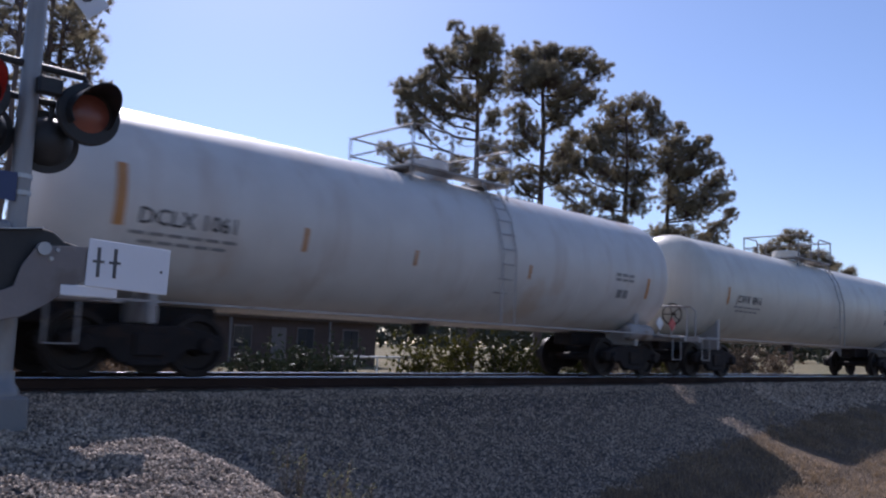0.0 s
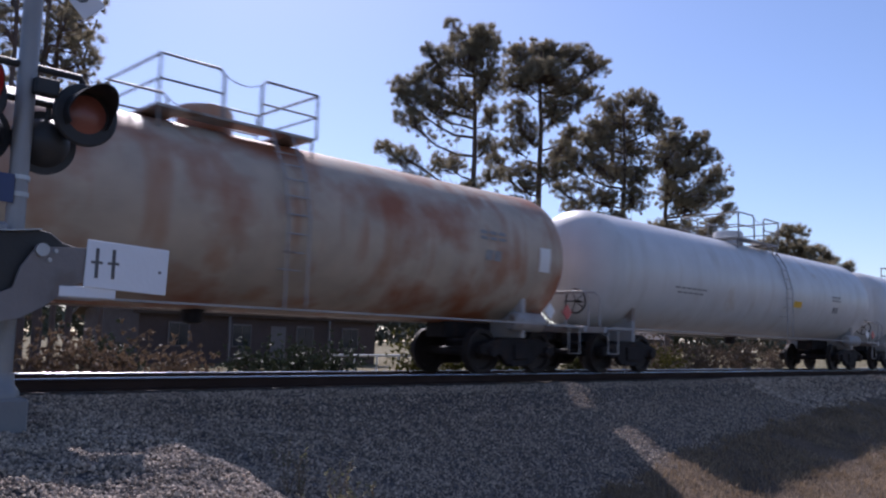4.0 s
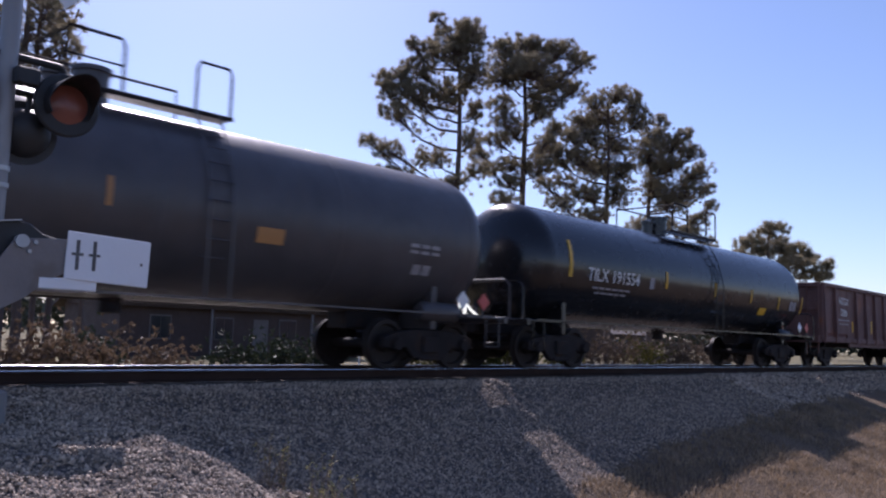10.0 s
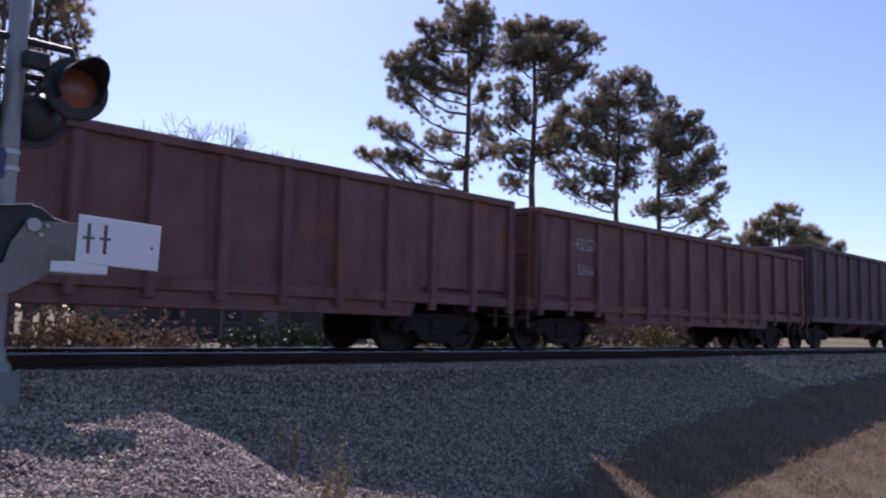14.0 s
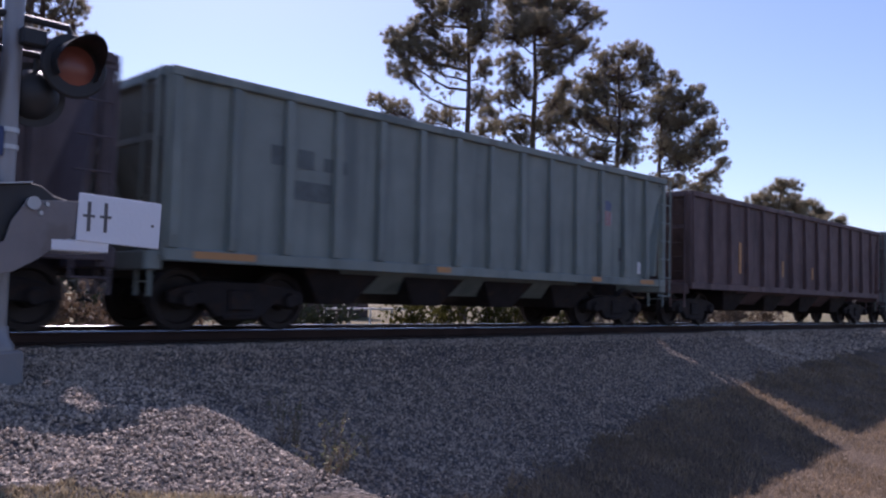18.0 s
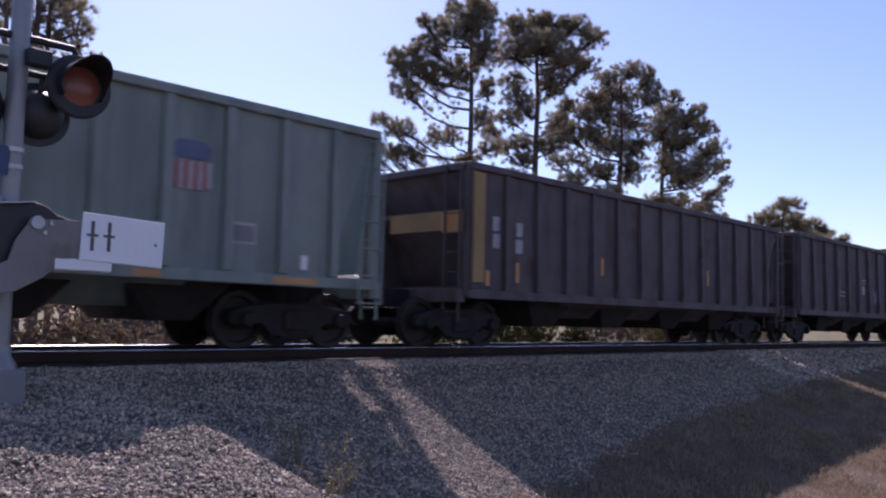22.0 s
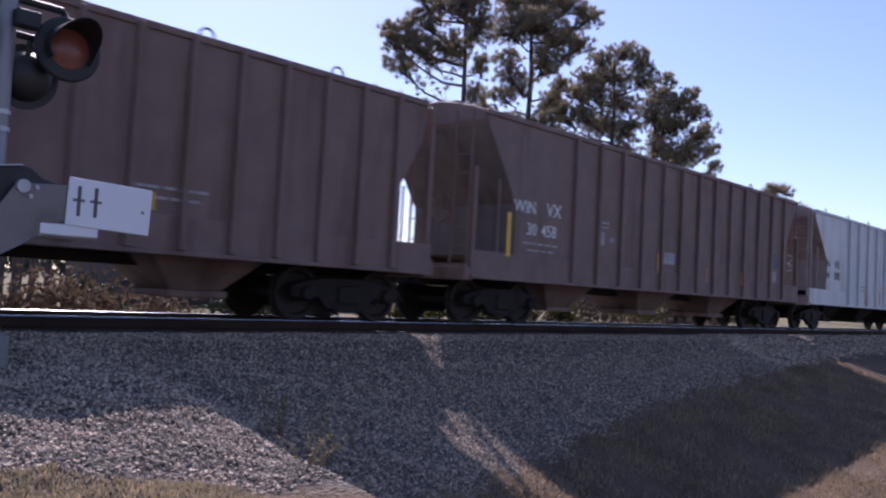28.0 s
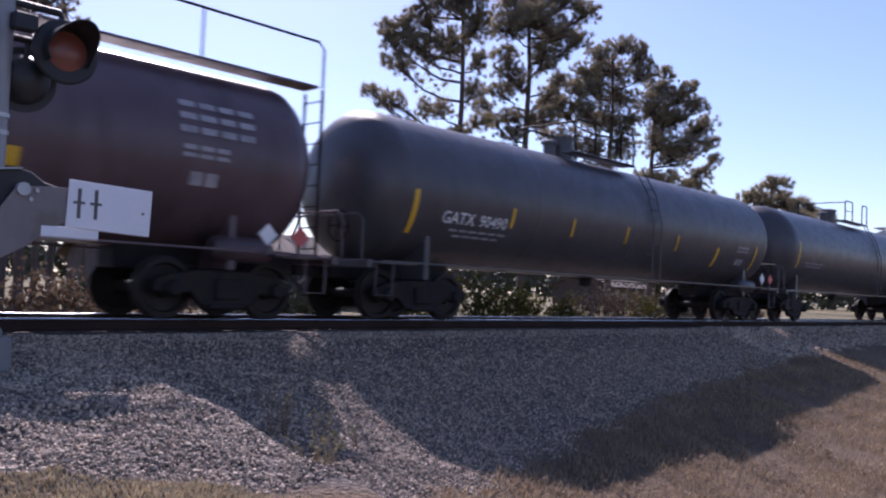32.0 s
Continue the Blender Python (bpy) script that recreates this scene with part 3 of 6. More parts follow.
        if kind == "hopper" and s > 0:
            def corner_ladder():
                g = Geo().tube([(0.24, 0, z0 - 0.3), (0.24, 0, z1)], 0.024, 6).tube([(-0.24, 0, z0 - 0.3), (-0.24, 0, z0 + 0.3)], 0.02, 6)
                for k in range(7):
                    z = z0 - 0.28 + (z1 - z0 + 0.1) * k / 6
                    g.tube([(-0.24, 0.05, z), (-0.24, 0, z), (0.24, 0, z), (0.24, 0.05, z)], 0.016, 5)
                return g.mesh("corner_ladder", smooth=True)
            part("corner_ladder", cached(("corner_ladder", z0, z1), corner_ladder), paint, car, pose(bl - 0.22, -W - 0.2, 0))
    part("centre_sill", cached(("csill", L), lambda: Geo().box(-L / 2 + 0.3, L / 2 - 0.3, -0.2, 0.2, 0.75, 1.1).mesh("centre_sill")), IRON, car)
    if kind == "hopper":
        n = 4
        for i in range(n):
            x = (i - (n - 1) / 2) * (L - 5.6) / n
            part("hopper_chute", cached("chute", lambda: Geo().add([(-0.95, -1.3, 1.1), (0.95, -1.3, 1.1), (0.95, 1.3, 1.1), (-0.95, 1.3, 1.1), (-0.35, -1.0, 0.42), (0.35, -1.0, 0.42), (0.35, 1.0, 0.42), (-0.35, 1.0, 0.42)], [(3, 2, 1, 0), (4, 5, 6, 7), (0, 1, 5, 4), (1, 2, 6, 5), (2, 3, 7, 6), (3, 0, 4, 7)]).mesh("hopper_chute", bevel=0.02)), IRON, car, pose(x, 0, 0))
        # plate added across the end so that less sky shows through
        part("brake_panel", cached(("bpanel", z1), lambda: Geo().box(-0.02, 0.02, -0.1, 1.1, 1.14, 2.1).mesh("brake_panel", bevel=0.005)), IRON, car, pose(bl - 0.1, 0, 0))
        part("lower_body", cached(("tub", bl), lambda: Geo().prism([(-1.4, z0), (1.4, z0), (0.75, 0.62), (-0.75, 0.62)], -bl + 3.3, bl - 3.3, "x").mesh("lower_body", bevel=0.02)), paint, car)
        part("load_floor", cached(("hfloor", bl), lambda: Geo().box(-bl + 0.9, bl - 0.9, -W + 0.03, W - 0.03, 1.12, 1.2).mesh("load_floor")), paint, car)
    else:
        part("load_floor", cached(("gfloor", bl, z0), lambda: Geo().box(-bl, bl, -W + 0.03, W - 0.03, 1.08, 1.14).mesh("load_floor")), paint, car)
    face = -W - 0.035
    marks = [(m[0], m[1], m[2] - off, m[3]) for m in marks]
    tapes = [(m[0] - off, *m[1:]) for m in tapes]
    plates = [(m[0] - off, *m[1:]) for m in plates]

    def onto(x0, h0):
        return lambda x, h: (x0 + x, face - 0.004, h0 + h)
    for words, size, x0, h0 in marks:
        if isinstance(words, str):
            for me in WORDS[words, size]:
                part("stencil", lettering(me, onto(x0, h0)), letter, car)
        else:
            g = Geo()
            dashes(g, x0, h0, face, words)
            part("data_stencil", g.mesh("data_stencil"), letter if h0 == BLOCKS_Z else FADED if letter is INK else DUST, car)["kind"] = "stuff"
    for x0, h0, w, h in tapes:
        on = face - 0.065 if h0 < z0 + 0.1 else face      # on the sill or on the side sheet
        part("tape", Geo().box(x0 - w / 2, x0 + w / 2, on - 0.008, on, h0, h0 + h).mesh("tape"), tape, car)
    for x0, h0, w, h, m in plates:
        part("plate", Geo().box(x0 - w / 2, x0 + w / 2, face - (0.14 if h > 1.5 else 0.006), face, h0, h0 + h).mesh("plate"), m, car)
    for ob in car.children:
        if not ob.name.startswith("centre_sill"):
            ob.matrix_basis = pose(off, 0, 0) @ ob.matrix_basis
    running_gear(car, L, 1.95)
    return car


# ---- covered hoppers ----
def covered_hopper(L, paint, label, ztop=4.2, ribs=0, marks=(), tapes=(), letter=INK, cut=1.75, roof=0.5, boards=True, plates=(), lead=0.0, slope=(2.35, 3.35), ends=None, post=None):
    car = thing("covered_hopper", label, "hopper car", group="freight train cars")
    bl = round(L / 2 - 0.55 - lead / 2, 3)
    off = lead / 2                # the body is set back by this much
    marks = [(m[0], m[1], m[2] - off, m[3]) for m in marks]
    tapes, plates = ([(m[0] - off, *m[1:]) for m in q] for q in (tapes, plates))
    zb = 1.42
    endm = ends or paint
    zpost = post or ztop - 0.05
    W = 1.58 if ribs == 0 else 1.5

    def body():
        v, f = [], []
        levels = [(zb, cut), (slope[0], cut), (slope[1], 0.34), (ztop - 0.15, 0.30), (ztop, 0.30), (ztop + roof * 0.45, 0.3), (ztop + roof * 0.8, 0.3), (ztop + roof, 0.3)]
        ys = [W - 0.10, W, W + 0.02, W, W - 0.04, W * 0.78, W * 0.45, 0.12] if ribs == 0 else [W, W, W, W, W, W * 0.7, W * 0.35, 0.1]
        for (z, e), y in zip(levels, ys):
            v += [(-bl + e, -y, z), (bl - e, -y, z), (bl - e, y, z), (-bl + e, y, z)]
        for i in range(len(levels) - 1):
            o = i * 4
            f += [(o, o + 1, o + 5, o + 4), (o + 1, o + 2, o + 6, o + 5), (o + 2, o + 3, o + 7, o + 6), (o + 3, o, o + 4, o + 7)]
        o = (len(levels) - 1) * 4
        f += [(3, 2, 1, 0), (o, o + 1, o + 2, o + 3)]
        me = Geo().add(v, f).mesh("body", bevel=0.015)
        me.materials.append(paint)
        me.materials.append(ends or GRIME)
        for p in me.polygons:
            if abs(p.normal.x) > 0.4 and (ends or p.center.z < slope[1]):
                p.material_index = 1
        return me
    part("body", body(), paint, car)
    for s in (-1, 1):
        part("side_sill", cached(("chsill", bl), lambda: Geo().box(-bl, bl, -0.05, 0.05, 0.93, 1.46).box(-bl, bl, -0.09, 0.05, 0.90, 0.97).mesh("side_sill", bevel=0.012)), paint, car, pose(0, s * (W - 0.04), 0, 0, 0, 0 if s < 0 else 180))
        if ribs:
            rib = cached(("chrib", ztop), lambda: Geo().box(-0.05, 0.05, 0.0, 0.09, 0.98, ztop - 0.02).mesh("rib", bevel=0.012))
            for i in range(ribs + 1):
                x = -bl + cut + 0.1 + (2 * bl - 2 * cut - 0.2) * i / ribs
                if any(isinstance(m[0], str) and abs(x - m[2]) < 0.46 for m in marks):
                    continue
                part("rib", rib, paint, car, pose(x, s * W, 0, 0, 0, 180 if s < 0 else 0))
        part("eave", cached(("eave", bl, ztop), lambda: Geo().box(-bl + 0.28, bl - 0.28, -0.06, 0.06, ztop - 0.08, ztop + 0.03).mesh("eave", bevel=0.012)), paint, car, pose(0, s * (W - 0.02), 0))
        if boards:
            def walk_board():
                g = Geo()
                n = 60
                for i in range(n):
                    x = -bl - 0.1 + (2 * bl + 0.2) * i / n
                    g.box(x, x + 0.05, -0.26, 0.26, 0, 0.03)
                for y in (-0.26, 0.0, 0.26):
                    g.box(-bl - 0.1, bl + 0.1, y - 0.015, y + 0.015, -0.03, 0.035)
                for i in range(10):
                    x = -bl + 0.5 + (2 * bl - 1.0) * i / 9
                    g.box(x - 0.03, x + 0.03, -0.3, 0.0, -0.28, 0.0)
                return g.mesh("running_board")
            part("running_board", cached(("rboard", bl), walk_board), GALV, car, pose(0, s * 0.92, ztop + roof * 0.8 + 0.03))
        part("end_post", cached(("endpost", zpost), lambda: Geo().box(-0.05, 0.05, -0.07, 0.07, 0.9, zpost).mesh("end_post", bevel=0.012)), endm, car, pose(s * (bl - 0.08), -W + 0.08, 0))
        part("end_post", CACHE[("endpost", zpost)], endm, car, pose(s * (bl - 0.08), W - 0.08, 0))
        part("end_ladder", cached(("chladder", ztop), lambda: ladder_mesh(ztop - 1.0, 0.45)), endm, car, pose(s * (bl - 0.02), -W + 0.35, 1.0, 0, 0, 90))
        for y in (-1.42, 1.42):
            part("end_stanchion", cached("chbrace", lambda: Geo().tube([(0, 0, 1.15), (0, 0, 2.95)], 0.03, 6).mesh("end_stanchion")), endm, car, pose(s * (bl - 0.85), y, 0))
        part("end_sill", CACHE["hop_end_sill"], endm, car, pose(s * (bl + 0.0), 0, 0))
        part("end_platform", cached("chplat", lambda: Geo().box(-1.6, 0.1, -1.45, 1.45, 1.12, 1.18).mesh("end_platform")), endm, car, pose(s * bl, 0, 0, 0, 0, 0 if s > 0 else 180))
    # dark plate added to stop the sky showing through the right-hand end
    part("brake_panel", cached("chpanel", lambda: Geo().box(-0.02, 0.02, -0.9, 1.4, 1.2, 2.7).mesh("brake_panel", bevel=0.005)), GRIME, car, pose(bl - 0.3, 0, 0))
    part("hatch_trough", cached(("hatch", bl, ztop, roof), lambda: Geo().box(-bl + 0.6, bl - 0.6, -0.33, 0.33, ztop + roof - 0.03, ztop + roof + 0.07).mesh("hatch_trough", bevel=0.02)), paint, car)
    if ribs:
        zr = ztop + roof
        for i in range(6):
            part("hatch_latch", cached(("latch", zr), lambda: Geo().tube([(-0.13, -0.42, zr - 0.12), (-0.11, -0.46, zr + 0.1), (-0.04, -0.46, zr + 0.15), (0.06, -0.46, zr + 0.15), (0.13, -0.46, zr + 0.07), (0.15, -0.42, zr - 0.12)], 0.022, 5).mesh("hatch_latch", smooth=True)), paint, car, pose(-bl + 1.6 + (2 * bl - 3.2) * i / 5, 0, 0))
    part("centre_sill", cached(("csill", L), lambda: Geo().box(-L / 2 + 0.3, L / 2 - 0.3, -0.2, 0.2, 0.75, 1.1).mesh("centre_sill")), IRON, car)
    for i in range(3):
        part("hopper_outlet", cached("outlet", lambda: Geo().add([(-1.6, -1.3, 1.45), (1.6, -1.3, 1.45), (1.6, 1.3, 1.45), (-1.6, 1.3, 1.45), (-0.4, -0.55, 0.4), (0.4, -0.55, 0.4), (0.4, 0.55, 0.4), (-0.4, 0.55, 0.4)], [(3, 2, 1, 0), (4, 5, 6, 7), (0, 1, 5, 4), (1, 2, 6, 5), (2, 3, 7, 6), (3, 0, 4, 7)]).box(-0.5, 0.5, -0.65, 0.65, 0.3, 0.42).mesh("hopper_outlet", bevel=0.02)), IRON if ribs == 0 or paint is PALE else paint, car, pose((i - 1) * (L - 5.4) / 3, 0, 0))
    brake_wheel(car, -L / 2 + 0.5, -0.7, 2.3, paint)
    face = -W - 0.012 - (0.02 if ribs == 0 else 0.0)

    def onto(x0, h0):
        return lambda x, h: (x0 + x, face - 0.004, h0 + h)
    for words, size, x0, h0 in marks:
        if isinstance(words, str):
            for me in WORDS[words, size]:
                part("stencil", lettering(me, onto(x0, h0)), letter, car)
        else:
            g = Geo()
            dashes(g, x0, h0, face, words)
            part("data_stencil", g.mesh("data_stencil"), letter if h0 == BLOCKS_Z else FADED if letter is INK else DUST, car)["kind"] = "stuff"
    for x0, h0, w, h, m in tapes:
        part("tape", Geo().box(x0 - w / 2, x0 + w / 2, face - 0.01, face, h0, h0 + h).mesh("tape"), m, car)
    for x0, h0, w, h, m in plates:
        part("plate", Geo().box(x0 - w / 2, x0 + w / 2, face - 0.002, face + 0.004, h0, h0 + h).mesh("plate"), m, car)
    for ob in car.children:
        if not ob.name.startswith("centre_sill"):
            ob.matrix_basis = pose(off, 0, 0) @ ob.matrix_basis
    running_gear(car, L)
    return car


BLOCKS_Z = 2.22


def emblem(car, x, z0, w, h):
    """A faded shield of plain colours: a blue head over red and white stripes."""
    y = -1.548
    part("emblem_head", Geo().prism([(x - w * 0.42, z0 + h * 0.62), (x + w * 0.42, z0 + h * 0.62), (x + w * 0.5, z0 + h * 0.86), (x + w * 0.3, z0 + h), (x - w * 0.3, z0 + h), (x - w * 0.5, z0 + h * 0.86)], y, y + 0.008).mesh("emblem_head"), mat("faded blue paint", (0.10, 0.12, 0.2), 0.6), car)
    for i in range(9):
        a = x - w / 2 + w * i / 9
        part("emblem_stripe", Geo().box(a, a + w / 9, y, y + 0.008, z0 + (0.06 * h if i in (0, 8) else 0.0), z0 + h * 0.58).mesh("emblem_stripe"), mat("faded red paint", (0.33, 0.10, 0.09), 0.6) if i % 2 else DUST, car)


def scrawl(car, x0, z0, w, h, seed):
    """Pale spray paint: fat rounded strokes run together, no word."""
    rng = np.random.default_rng(seed)
    pale, dark = mat("pale spray paint", (0.36, 0.37, 0.37), 0.6, vary=0.35, scale=4), mat("dark spray outline", (0.05, 0.045, 0.05), 0.6)
    n = 5
    for k in range(n):
        cx, tilt = x0 + w * (k + 0.5) / n, rng.uniform(-0.25, 0.25)
        ring = []
        for i in range(18):
            a = 2 * math.pi * i / 18
            r = 1.0 + 0.28 * math.sin(3 * a + rng.uniform(0, 1) + k) + rng.uniform(-0.08, 0.08)
            x, z = math.cos(a) * w / n * 0.5 * r, math.sin(a) * h * 0.46 * r
            ring.append((cx + x + tilt * z, min(z0 + h + 0.1, max(z0 - 0.08, z0 + h / 2 + z))))
        part("graffiti", Geo().prism(ring, -1.5415 - 0.001 * (k % 2), -1.537).mesh("graffiti"), pale, car)
        for q in range(2):
            a = rng.uniform(0, 3.14)
            px, pz = cx + rng.uniform(-0.12, 0.12), z0 + h * (0.35 + 0.35 * q)
            d = Vector((math.cos(a), math.sin(a))) * rng.uniform(0.1, 0.2)
            s = Vector((-d.y, d.x)).normalized() * 0.035
            part("graffiti_line", Geo().prism([(px - d.x - s.x, pz - d.y - s.y), (px + d.x - s.x, pz + d.y - s.y), (px + d.x + s.x, pz + d.y + s.y), (px - d.x + s.x, pz - d.y + s.y)], -1.546, -1.54).mesh("graffiti_line"), dark, car)


def chalk_tag(car, x, z, w):
    """A thin looping chalk scribble, no word."""
    pts = [(x + w * (0.5 - 0.5 * math.cos(k * 0.55)) * (0.4 + 0.6 * k / 16), -1.546, z + 0.28 * math.sin(k * 1.3) + 0.05 * math.cos(k * 2.3)) for k in range(17)]
    part("chalk_tag", Geo().tube(pts, 0.014, 4).mesh("chalk_tag"), DUST, car)


SMALL = ((1.7, 0.05, -0.16), (1.4, 0.05, -0.28))      # two unreadable lines under a number
DATA = ((0.8, 0.07, 0.16), (0.8, 0.06, 0.05), (0.5, 0.2, -0.35))
HLINES = ((1.2, 0.045, 0, -0.2), (0.9, 0.04, 0, -0.34))
HDATA = ((0.45, 0.05, 0, 0.5), (0.4, 0.04, 0, 0.4), (0.3, 0.3, -0.1, 0.0), (0.25, 0.1, 0.35, 0.1))

# ---- the train: couplers' places along the track at the clip's start ----
JOINTS = [-13.6, 3.2, 19.81, 38.6, 57.44, 75.39, 94.26, 112.92, 128.93, 144.89, 160.63, 177.2, 192.68, 202.47, 217.41, 232.14, 248.94, 265.36, 279.65, 296.38, 311.13, 325.82, 341.95, 357.26, 375.61, 392.74, 410.2, 427.69, 444.97, 462.97, 480.96, 498.6, 516.2]


def travelled(t):
    k = t / 16
    return 242.537 * k - 12.475 * k * k + 2.359 * k ** 3


CARS = []
FADEDGREEN = mat("faint dark lettering", (0.11, 0.13, 0.125), 0.7, vary=0.3, scale=5)


def couple(maker, *args, dx=0.0, **kw):
    """Add a car to the train. dx: how far all its lettering stands forward of the places given."""
    i = len(CARS)
    kw["marks"] = [(m[0], m[1], m[2] + dx, m[3]) for m in kw.get("marks", ())]
    for key in ("tapes", "plates"):
        if key in kw:
            kw[key] = [(m[0] + dx, *m[1:]) for m in kw[key]]
    L = round(JOINTS[i + 1] - JOINTS[i], 2)
    car = maker(L, *args, **kw)
    CARS.append((car, (JOINTS[i] + JOINTS[i + 1]) / 2))
    car.matrix_basis = pose(CARS[-1][1], TRACK_Y, 0)


couple(tank_car, 1.48, 2.52, WHITE, "white tank car with rust streaks, rolling on the track", marks=[(DATA, 0, 5.6, -0.1)], rails="deck")
couple(tank_car, 1.475, 2.485, STAINED, "white tank car with black number and rust-streaked head", dx=-0.51, marks=[("DCLX 1061", 0.32, -5.4, -0.38), (SMALL, 0, -5.4, -0.38), (DATA, 0, 5.7, -0.3)], tapes=[(-6.42, -0.45, 0.15, 0.85), (-3.4, -0.5, 0.09, 0.38), (-1.0, -0.5, 0.07, 0.28), (2.2, -0.48, 0.07, 0.3), (6.7, -0.6, 0.1, 0.5)], tape=ORANGE, rails="deck")
couple(tank_car, 1.47, 2.51, CREAM, "cream-white tank car with faded lettering and top platform", marks=[("JCWX 8816", 0.30, -6.0, -0.4), (SMALL, 0, -6.0, -0.4), (DATA, 0, 5.9, -0.2)], tapes=[(-7.3, -0.5, 0.1, 0.5)], tape=ORANGE, rails="deck")
couple(tank_car, 1.48, 2.50, BLUE, "dark blue tank car with white number", dx=-0.47, marks=[("CCBX 7121", 0.28, -5.6, -0.45), (SMALL, 0, -5.6, -0.45), (((1.1, 0.14, 0.2), (1.1, 0.14, 0.0)), 0, 6.35, -0.32), (((0.5, 0.2, 0.0),), 0, 6.6, -0.75)], letter=LETTER, dome="manway", tape=PLACARD, tapes=[(2.7, -0.55, 0.85, 0.28)], rails="deck")
couple(tank_car, 1.46, 2.48, RUSTY, "pale tank car covered in orange rust stains", dx=-0.62, marks=[(DATA, 0, 6.2, 0.1)], tapes=[(-5.5, -0.95, 0.3, 0.36), (7.8, -0.35, 0.35, 0.5)], tape=PLACARD, dome="box", rails="deck")
couple(tank_car, 1.48, 2.52, WHITE, "white tank car with weathered paint and grey stains", marks=[(DATA, 0, 5.0, -0.2), (SMALL, 0, -5.0, -0.2)], tapes=[(1.8, -0.5, 0.6, 0.2)], rails="deck")
couple(tank_car, 1.46, 2.465, WHITE, "white tank car with black number and white end railings", dx=-0.29, marks=[("UTLX 88147", 0.32, -5.5, -0.5), (SMALL, 0, -5.5, -0.5), (DATA, 0, 6.4, -0.3)], tapes=[(-7.3, -0.4, 0.13, 0.8), (4.3, -0.5, 0.4, 0.22)], tape=ORANGE, rails="deck")
couple(tank_car, 1.45, 2.50, CREAM, "cream tank car with a wide black band round its middle", dx=0.1, marks=[("ETCX 421519", 0.42, -4.6, -0.22), (SMALL, 0, -4.6, -0.25)], band=(-1.5, 1.6), dome="box", tapes=[(-6.2, -0.1, 0.11, 0.75), (-3.2, -0.15, 0.08, 0.35), (-1.65, -0.3, 0.08, 0.35), (1.45, -0.35, 0.08, 0.35), (2.3, -0.45, 0.6, 0.22)])
couple(tank_car, 1.45, 2.48, CREAM, "cream-white tank car with black number and data panel", dx=-0.03, marks=[("NATX 15044", 0.34, -4.4, -0.4), (SMALL, 0, -4.4, -0.4), (((0.5, 0.25, 0.0),), 0, 4.6, -0.7)], tapes=[(-0.4, -0.5, 0.6, 0.22), (6.0, -0.5, 0.1, 0.8)], tape=ORANGE, dome="manway")
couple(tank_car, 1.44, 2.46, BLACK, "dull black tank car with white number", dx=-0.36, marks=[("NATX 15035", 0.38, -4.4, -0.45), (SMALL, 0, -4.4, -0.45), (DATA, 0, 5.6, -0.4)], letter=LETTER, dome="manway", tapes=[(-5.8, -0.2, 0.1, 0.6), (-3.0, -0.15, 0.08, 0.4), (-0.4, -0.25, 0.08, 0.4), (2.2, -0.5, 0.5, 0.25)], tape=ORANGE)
couple(tank_car, 1.40, 2.36, GLOSS, "glossy black tank car with white number and yellow marks", dx=0.2, top_x=0.5, set_in=0.62, marks=[("TILX 191554", 0.42, -4.7, -0.32), (SMALL, 0, -4.7, -0.35), (((0.55, 0.3, 0.0),), 0, 6.3, -0.5), (((0.24, 0.28, 0.0),), 0, -2.9, -0.35)], letter=LETTER, dome="manway", tapes=[(-6.5, -0.3, 0.11, 0.85), (-2.2, -0.3, 0.09, 0.45), (0.6, -0.35, 0.08, 0.42), (3.0, -0.4, 0.08, 0.4), (4.0, -0.75, 0.5, 0.24), (5.1, -0.5, 0.08, 0.4), (7.0, -0.6, 0.08, 0.6)])
GT = dict(kind="gondola", name="gondola_car")
couple(open_car, 0.95, 2.94, REDBROWN, "red-brown ribbed gondola with white number", dx=0.37, ribs=13, rib_low=0.75, marks=[("HZGX", 0.36, -5.5, 2.3), ("3206", 0.36, -5.5, 1.88), (HLINES, 0, -5.5, 1.9)], tapes=[(-4.6, 1.3, 0.13, 0.4), (-2.4, 1.3, 0.13, 0.5), (0.35, 1.3, 0.13, 0.5), (3.1, 1.3, 0.13, 0.46), (5.95, 1.3, 0.14, 0.42)], plates=[(2.8, 1.35, 0.38, 0.26, DUST)], **GT)
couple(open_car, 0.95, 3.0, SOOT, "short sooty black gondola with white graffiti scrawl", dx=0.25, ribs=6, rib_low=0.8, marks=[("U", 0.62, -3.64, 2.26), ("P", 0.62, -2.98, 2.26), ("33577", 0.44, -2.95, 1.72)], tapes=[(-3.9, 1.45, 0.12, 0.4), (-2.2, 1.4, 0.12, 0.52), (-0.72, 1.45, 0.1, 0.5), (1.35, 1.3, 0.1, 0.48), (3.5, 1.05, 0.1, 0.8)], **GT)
part("white_patch", Geo().prism([(2.27, 1.92), (2.33, 1.84), (2.57, 1.84), (2.63, 1.92), (2.64, 2.1), (2.6, 2.2), (2.58, 2.42), (2.32, 2.42), (2.3, 2.2), (2.26, 2.1)], -1.548, -1.536).mesh("white_patch"), DUST, CARS[-1][0])
scrawl(CARS[-1][0], -2.1, 1.05, 3.5, 0.8, 3)
couple(open_car, 0.95, 2.98, REDBROWN, "red-brown ribbed gondola with rounded lower ribs", dx=-0.11, ribs=13, rib_low=0.65, marks=[("HZGX", 0.36, -5.2, 2.25), ("3231", 0.32, -5.2, 1.7)], letter=DUST, **GT)
